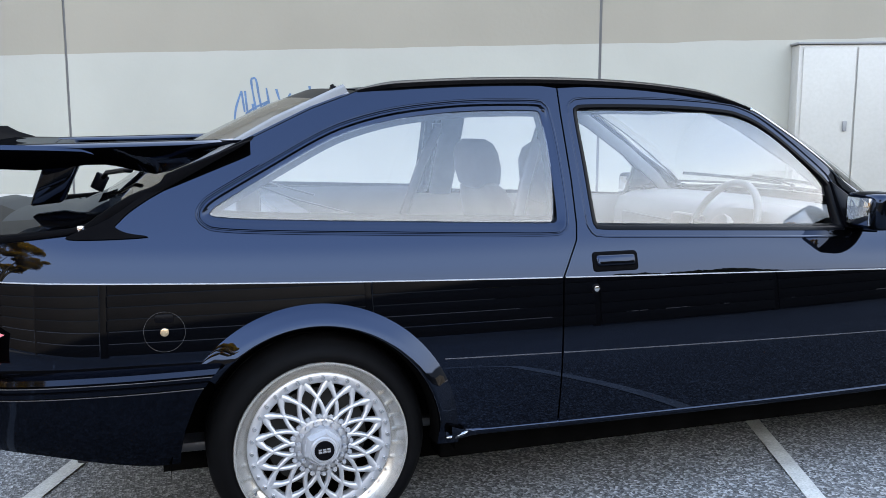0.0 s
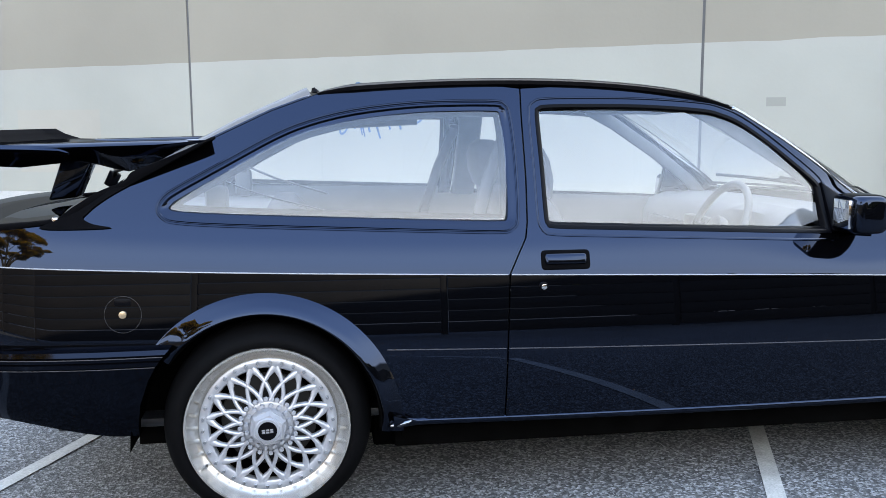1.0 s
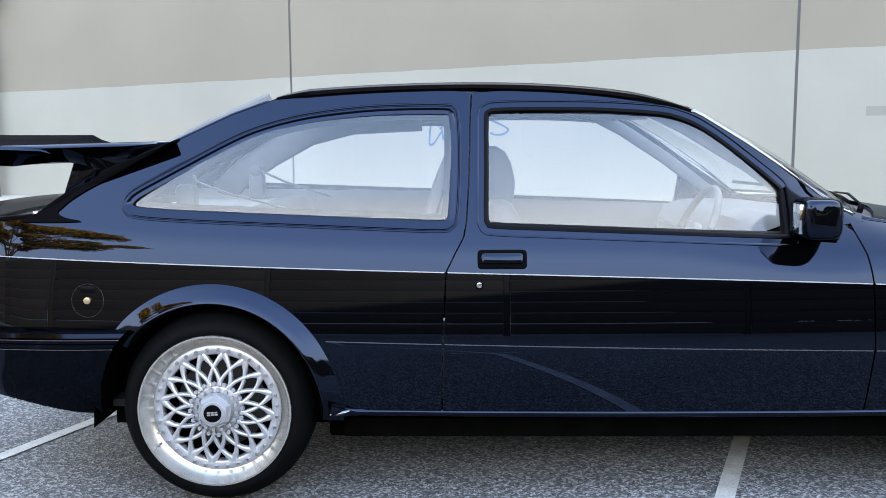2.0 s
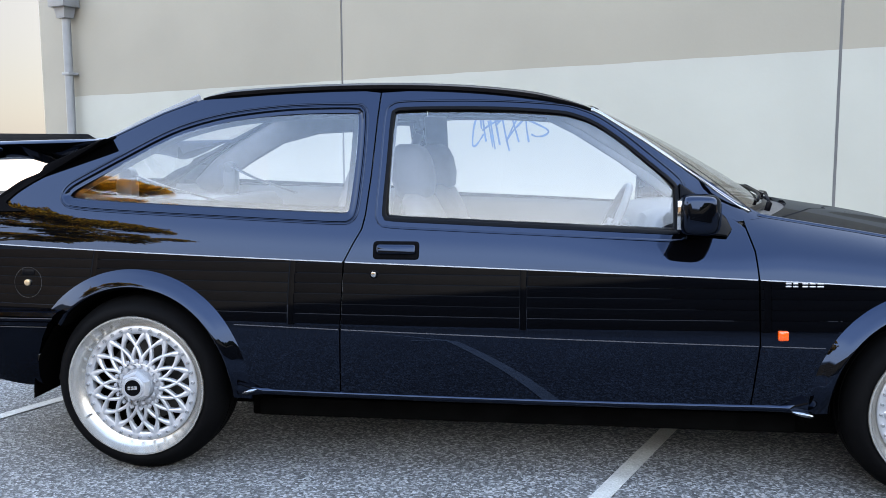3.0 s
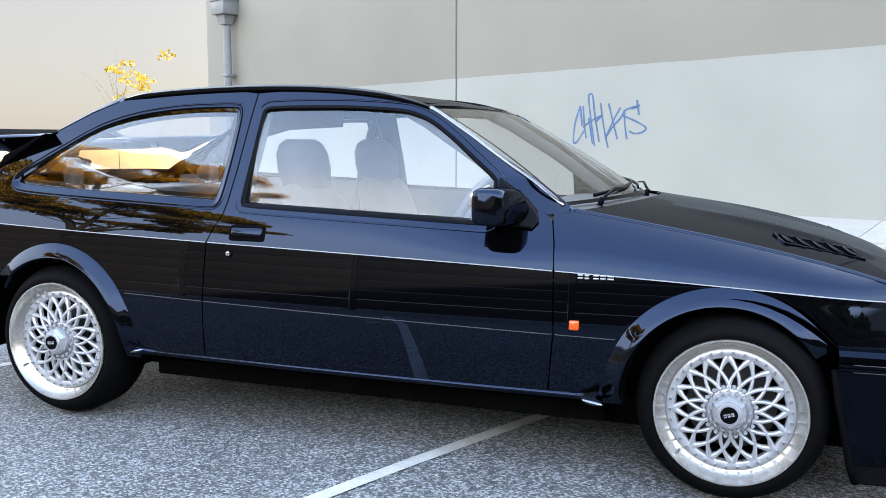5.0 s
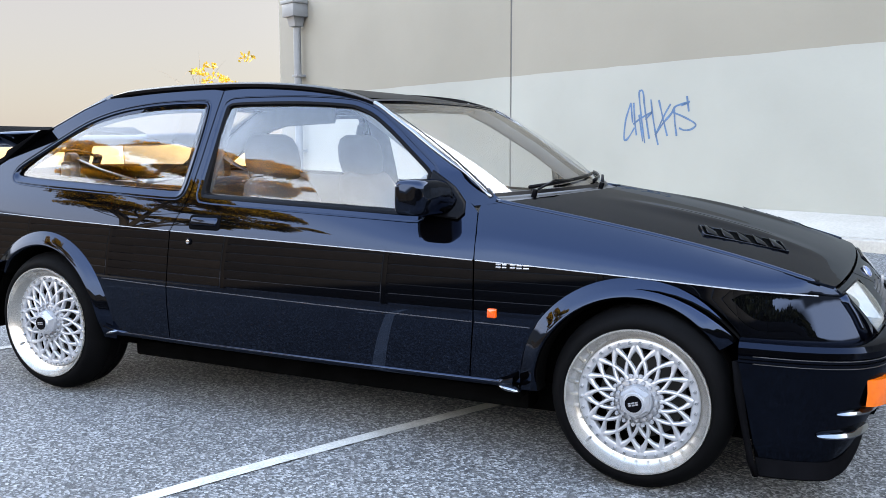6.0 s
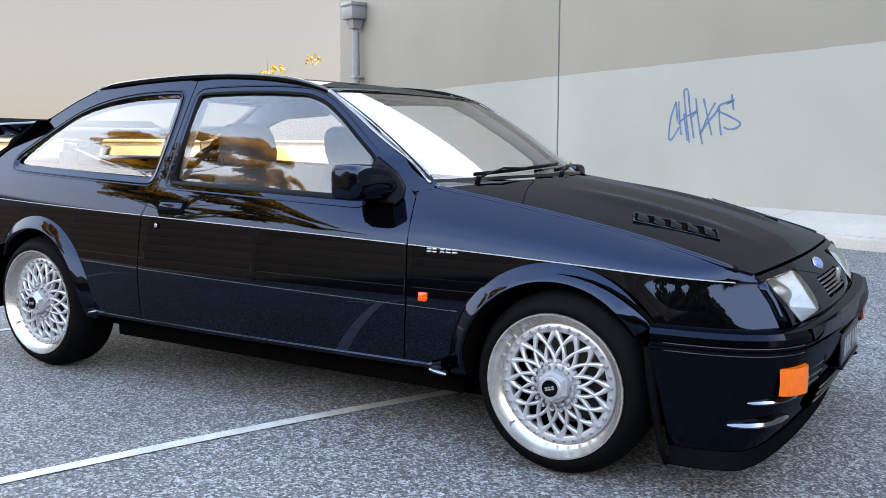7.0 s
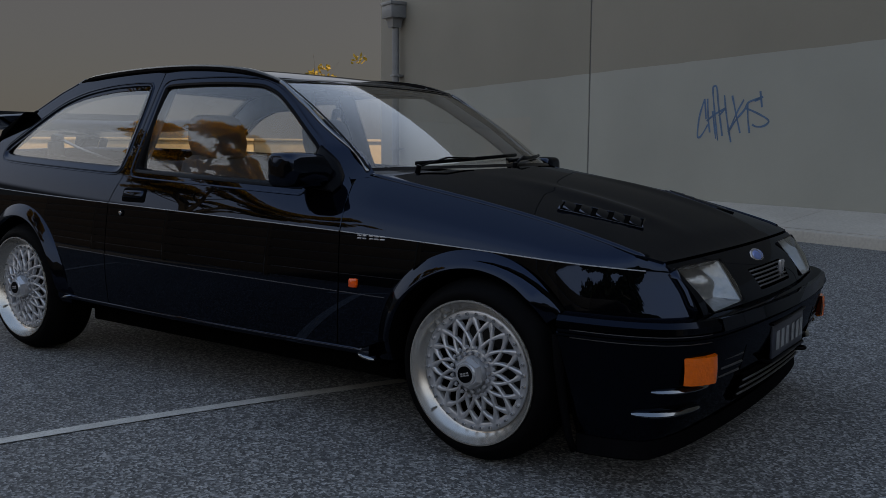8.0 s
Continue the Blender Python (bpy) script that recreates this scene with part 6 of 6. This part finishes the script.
        cyl("belt_guide", (-1.455, 0.50 * side, 1.015), (-1.455, 0.55 * side, 1.015), 0.028, DASH, CAR, bevel=0.008)
    head = [(-1.12, -0.50), (0.15, -0.50), (0.20, 0), (0.15, 0.50), (-1.12, 0.50), (-1.15, 0)]
    body_panel("headlining", [(head, [], lambda x, y: (lambda p: (p[0], p[1], p[2] - 0.03))(roof_fn(x, y)))], HEADLINER, CAR, -1, 0.08, 0.01)
    # wipers on the screen
    for y0, y1 in ((-0.50, 0.20), (0.04, 0.60)):
        p = Vector(SCREEN_FN(y0 / 0.68, 0.99)) + Vector((0.03, 0, 0.012))
        q = Vector(SCREEN_FN((y0 * 0.55 + y1 * 0.45) / 0.68, 0.945)) + Vector((0.014, 0, 0.018))
        arm = sweep("windscreen_wiper", [p, p.lerp(q, 0.5) + Vector((0, 0, 0.018)), q], 0.006, TRIM, CAR, "black windscreen wiper", flat=0.6)
        sweep("blade", [Vector(SCREEN_FN(v / 0.68, 0.955 - 0.012 * k)) + Vector((0.008, 0, 0.008)) for k, v in enumerate(np.linspace(y0 + 0.02, y1, 6))], 0.0045, TRIM, arm, flat=1.6)
        cyl("pivot", p - Vector((0.01, 0, 0.03)), p + Vector((0.0, 0, 0.006)), 0.010, TRIM, arm, bevel=0.003)


build_interior()


# ---- trees, fence and far things ----
BARK = material("bark", (0.04, 0.030, 0.022), 0.9, vary=0.3, vscale=6, bump=0.4, bscale=30)


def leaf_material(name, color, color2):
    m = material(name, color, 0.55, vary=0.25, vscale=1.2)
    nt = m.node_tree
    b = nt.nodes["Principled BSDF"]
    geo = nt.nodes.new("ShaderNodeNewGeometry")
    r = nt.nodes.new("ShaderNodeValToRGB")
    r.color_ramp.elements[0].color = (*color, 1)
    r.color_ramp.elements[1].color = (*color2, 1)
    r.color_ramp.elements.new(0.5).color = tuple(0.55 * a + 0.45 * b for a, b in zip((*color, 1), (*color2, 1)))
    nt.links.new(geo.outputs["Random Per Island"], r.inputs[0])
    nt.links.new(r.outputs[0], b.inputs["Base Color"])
    tl, mx = nt.nodes.new("ShaderNodeBsdfTranslucent"), nt.nodes.new("ShaderNodeMixShader")
    mx.inputs[0].default_value = 0.18
    nt.links.new(r.outputs[0], tl.inputs["Color"])
    nt.links.new(b.outputs[0], mx.inputs[1])
    nt.links.new(tl.outputs[0], mx.inputs[2])
    nt.links.new(mx.outputs[0], nt.nodes["Material Output"].inputs["Surface"])
    return m


# orange sun and near-black shade are in the leaf colours, mixed at random
LEAF = leaf_material("sun_and_shade_leaves", (0.024, 0.018, 0.004), (0.78, 0.43, 0.040))
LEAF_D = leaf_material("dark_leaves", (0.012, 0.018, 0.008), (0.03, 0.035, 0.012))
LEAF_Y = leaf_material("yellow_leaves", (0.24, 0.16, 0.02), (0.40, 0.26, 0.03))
rng = random.Random(7)


def build_tree(x, y, height, spread, leaf, label, clumps=46, leaves=110, low=0.42, size=0.10, open_=1.0, limb=1.0):
    tree = empty("tree", pose(x, y, 0), label, "tree", "trees round the car park")
    trunk_top = height * low
    bend = Vector((rng.uniform(-0.3, 0.3), rng.uniform(-0.3, 0.3), 0))
    pts = [Vector((0, 0, -0.05)), bend * 0.4 + Vector((0, 0, trunk_top * 0.5)), bend + Vector((0, 0, trunk_top))]
    rows = []
    path = smooth_path([tuple(p) for p in pts], 5)
    for i, p in enumerate(path):
        r = limb * height * 0.022 * (1.25 - 0.5 * i / (len(path) - 1))
        rows.append([(p.x + r * math.cos(a), p.y + r * math.sin(a), p.z) for a in [2 * math.pi * k / 10 for k in range(10)]])
    loft("trunk", rows, BARK, tree, close=True)
    tips = []
    for k in range(9):
        a = 2 * math.pi * k / 9 + rng.uniform(-0.3, 0.3)
        rr = spread * rng.uniform(0.45, 0.95)
        zz = height * rng.uniform(low + 0.18, 0.93)
        tip = Vector((rr * math.cos(a), rr * math.sin(a), zz))
        s = path[-1 - (k % 3)]
        mid = s.lerp(tip, 0.5) + Vector((0, 0, rng.uniform(0.1, 0.6)))
        lp = smooth_path([tuple(s), tuple(mid), tuple(tip)], 4)
        limb_rows = []
        for i, p in enumerate(lp):
            r = limb * height * 0.011 * (1 - 0.8 * i / (len(lp) - 1))
            limb_rows.append([(p.x + r * math.cos(b), p.y + r * math.sin(b), p.z) for b in [2 * math.pi * q / 6 for q in range(6)]])
        loft("limb", limb_rows, BARK, tree, close=True)
        tips += [lp[-1], lp[-3], lp[-5]]
    verts, faces = [], []
    for c in range(clumps):
        base = tips[c % len(tips)] + Vector((rng.gauss(0, spread * 0.16), rng.gauss(0, spread * 0.16), rng.gauss(0, height * 0.035)))
        cr = spread * rng.uniform(0.12, 0.22) * open_
        for _ in range(leaves):
            d = Vector((rng.gauss(0, 1), rng.gauss(0, 1), rng.gauss(0, 1))).normalized() * rng.uniform(0.25, 1.0) ** 0.5
            p = base + Vector((d.x, d.y, d.z * 0.42 - 0.25 * (d.x * d.x + d.y * d.y))) * cr * 1.15
            u = Vector((rng.gauss(0, 1), rng.gauss(0, 1), rng.gauss(0, 1))).normalized()
            w = u.orthogonal().normalized()
            s = size * rng.uniform(0.6, 1.3)
            k = len(verts)
            verts += [p - u * s, p + w * s * 0.42, p + u * s, p - w * s * 0.42]
            faces.append((k, k + 1, k + 2, k + 3))
    mesh_ob("crown", verts, faces, leaf, tree, smooth=False)
    return tree




def build_spreading_tree(x, y, height, spread, label):
    """A broad tree: bare forking limbs below, flat pads of leaves above, with sky between them."""
    tree = empty("tree", pose(x, y, 0), label, "tree", "trees round the car park")

    def bough(name, pts, r0, r1):
        path = smooth_path(pts, 6)
        rows = []
        for i, p in enumerate(path):
            r = r0 + (r1 - r0) * i / (len(path) - 1)
            rows.append([(p.x + r * math.cos(a), p.y + r * math.sin(a), p.z) for a in [2 * math.pi * k / 8 for k in range(8)]])
        loft(name, rows, BARK, tree, close=True)
        return path

    fork = height * 0.30
    bough("trunk", [(0, 0, -0.05), (0.12, 0.05, fork * 0.5), (0.0, 0.1, fork)], 0.30, 0.20)
    pads = []
    for k in range(8):
        a = 2 * math.pi * k / 8 + rng.uniform(-0.25, 0.25)
        reach = spread * rng.uniform(0.70, 1.0)
        top = height * rng.uniform(0.66, 0.86)
        limb = bough("limb", [(0, 0.1, fork - 0.3), (reach * 0.22 * math.cos(a), reach * 0.22 * math.sin(a), fork + (top - fork) * 0.42), (reach * 0.62 * math.cos(a), reach * 0.62 * math.sin(a), fork + (top - fork) * 0.74), (reach * math.cos(a), reach * math.sin(a), top)], 0.13, 0.035)
        pads.append((limb[-1], 1.0))
        for j in range(5):
            p = limb[6 + 2 * j]
            b = a + rng.uniform(-1.1, 1.1)
            ln = spread * rng.uniform(0.20, 0.42)
            q = p + Vector((ln * math.cos(b), ln * math.sin(b), height * rng.uniform(0.05, 0.17)))
            twig = bough("branch", [tuple(p), tuple(p.lerp(q, 0.55) + Vector((0, 0, -0.12))), tuple(q)], 0.06, 0.018)
            pads.append((twig[-1], rng.uniform(0.7, 1.1)))
            if j % 2:
                pads.append((twig[-4] + Vector((rng.uniform(-0.5, 0.5), rng.uniform(-0.5, 0.5), 0.25)), 0.6))
    for k in range(10):
        a = rng.uniform(0, 2 * math.pi)
        r = spread * 0.6 * rng.random() ** 0.5
        pads.append((Vector((r * math.cos(a), r * math.sin(a), height * rng.uniform(0.86, 0.97) - 0.12 * r)), 1.0))
    verts, faces = [], []
    for c, k in pads:
        wide, thick = spread * 0.23 * k, height * 0.030 * k
        for _ in range(int(1900 * k)):
            a, r = rng.uniform(0, 2 * math.pi), rng.random() ** 0.6
            ragged = 0.75 + 0.45 * noise.noise((c.x + 2.5 * math.cos(a), c.y + 2.5 * math.sin(a), c.z))
            p = c + Vector((wide * ragged * r * math.cos(a), wide * ragged * r * math.sin(a), thick * (rng.uniform(-0.6, 1.2) * (1 - 0.6 * r) - 0.7 * r * r)))
            u = Vector((rng.gauss(0, 1), rng.gauss(0, 1), rng.gauss(0, 0.6))).normalized()
            w = u.orthogonal().normalized()
            n = 0.055 * rng.uniform(0.6, 1.3)
            i = len(verts)
            verts += [p - u * n, p + w * n * 0.45, p + u * n, p - w * n * 0.45]
            faces.append((i, i + 1, i + 2, i + 3))
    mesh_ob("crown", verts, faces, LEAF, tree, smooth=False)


build_spreading_tree(-11.8, -10.3, 10.2, 4.6, "broad spreading tree, leaves coloured from shaded olive to low-sun orange")


def build_bush(x, y, height, spread):
    """A dense rounded shrub, leafy down to the ground."""
    bush = empty("bush", pose(x, y, 0), "dense dark green rounded bush beside the fence", "bush", "bushes by the fence")
    for k in range(5):
        a = 2 * math.pi * k / 5
        sweep("stem", [(0.1 * math.cos(a), 0.1 * math.sin(a), 0), (0.4 * spread * math.cos(a), 0.4 * spread * math.sin(a), height * 0.45), (0.6 * spread * math.cos(a), 0.6 * spread * math.sin(a), height * 0.75)], 0.05, BARK, bush)
    verts, faces = [], []
    for _ in range(18000):
        d = Vector((rng.gauss(0, 1), rng.gauss(0, 1), rng.gauss(0, 1))).normalized()
        lump = 0.82 + 0.30 * noise.noise(d * 2.2 + Vector((x, y, 0))) + 0.12 * noise.noise(d * 6 + Vector((y, x, 3)))
        r = lump * rng.uniform(0.72, 1.04)
        p = Vector((d.x * spread * r, d.y * spread * r, height * 0.5 * (1 + d.z * r)))
        p.z = max(0.05, p.z)
        u = Vector((rng.gauss(0, 1), rng.gauss(0, 1), rng.gauss(0, 1))).normalized()
        w = u.orthogonal().normalized()
        s = 0.17 * rng.uniform(0.6, 1.3)
        k = len(verts)
        verts += [p - u * s, p + w * s * 0.5, p + u * s, p - w * s * 0.5]
        faces.append((k, k + 1, k + 2, k + 3))
    mesh_ob("foliage", verts, faces, LEAF_D, bush, smooth=False)


build_bush(5.0, -11.6, 3.35, 2.5)
build_bush(8.0, -11.6, 3.7, 2.7)
build_bush(11.2, -11.4, 3.1, 2.3)
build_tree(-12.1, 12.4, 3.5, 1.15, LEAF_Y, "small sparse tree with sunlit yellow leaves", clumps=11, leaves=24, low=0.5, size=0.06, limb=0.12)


def build_fence():
    """A long brown plank fence behind the car park."""
    fence = new("timber_fence")
    tagged(fence, "long brown horizontal plank fence", "fence")
    for k in range(20):
        x = -36 + 3.6 * k
        box("post", x - 0.05, x + 0.05, -9.1, -9.0, 0, 2.16, TIMBER, fence, 0.008)
        for j in range(7):
            box("plank", x + 0.055, x + 3.545, -9.0, -8.965 - 0.010 * (j % 2), 0.05 + 0.30 * j, 0.05 + 0.30 * j + 0.283, TIMBER, fence, 0.012)


def build_far_wall():
    """A low cream rendered wall out in the sun past the end of the building."""
    wall = new("garden_wall")
    wall.matrix_basis = pose(-22, 13, 0, 0, 0, 62)
    tagged(wall, "low cream rendered wall with a coping in full sun", "wall", kind="structure")
    for i in range(4):
        x = -9.6 + 4.85 * i
        box("wall_panel", x + 0.01, x + 4.84, 0.0, 0.2, -0.05, 1.08, CREAM, wall, 0.02)
        box("coping", x + 0.005, x + 4.845, -0.05, 0.25, 1.084, 1.17, CREAM, wall, 0.02)


build_fence()
build_far_wall()
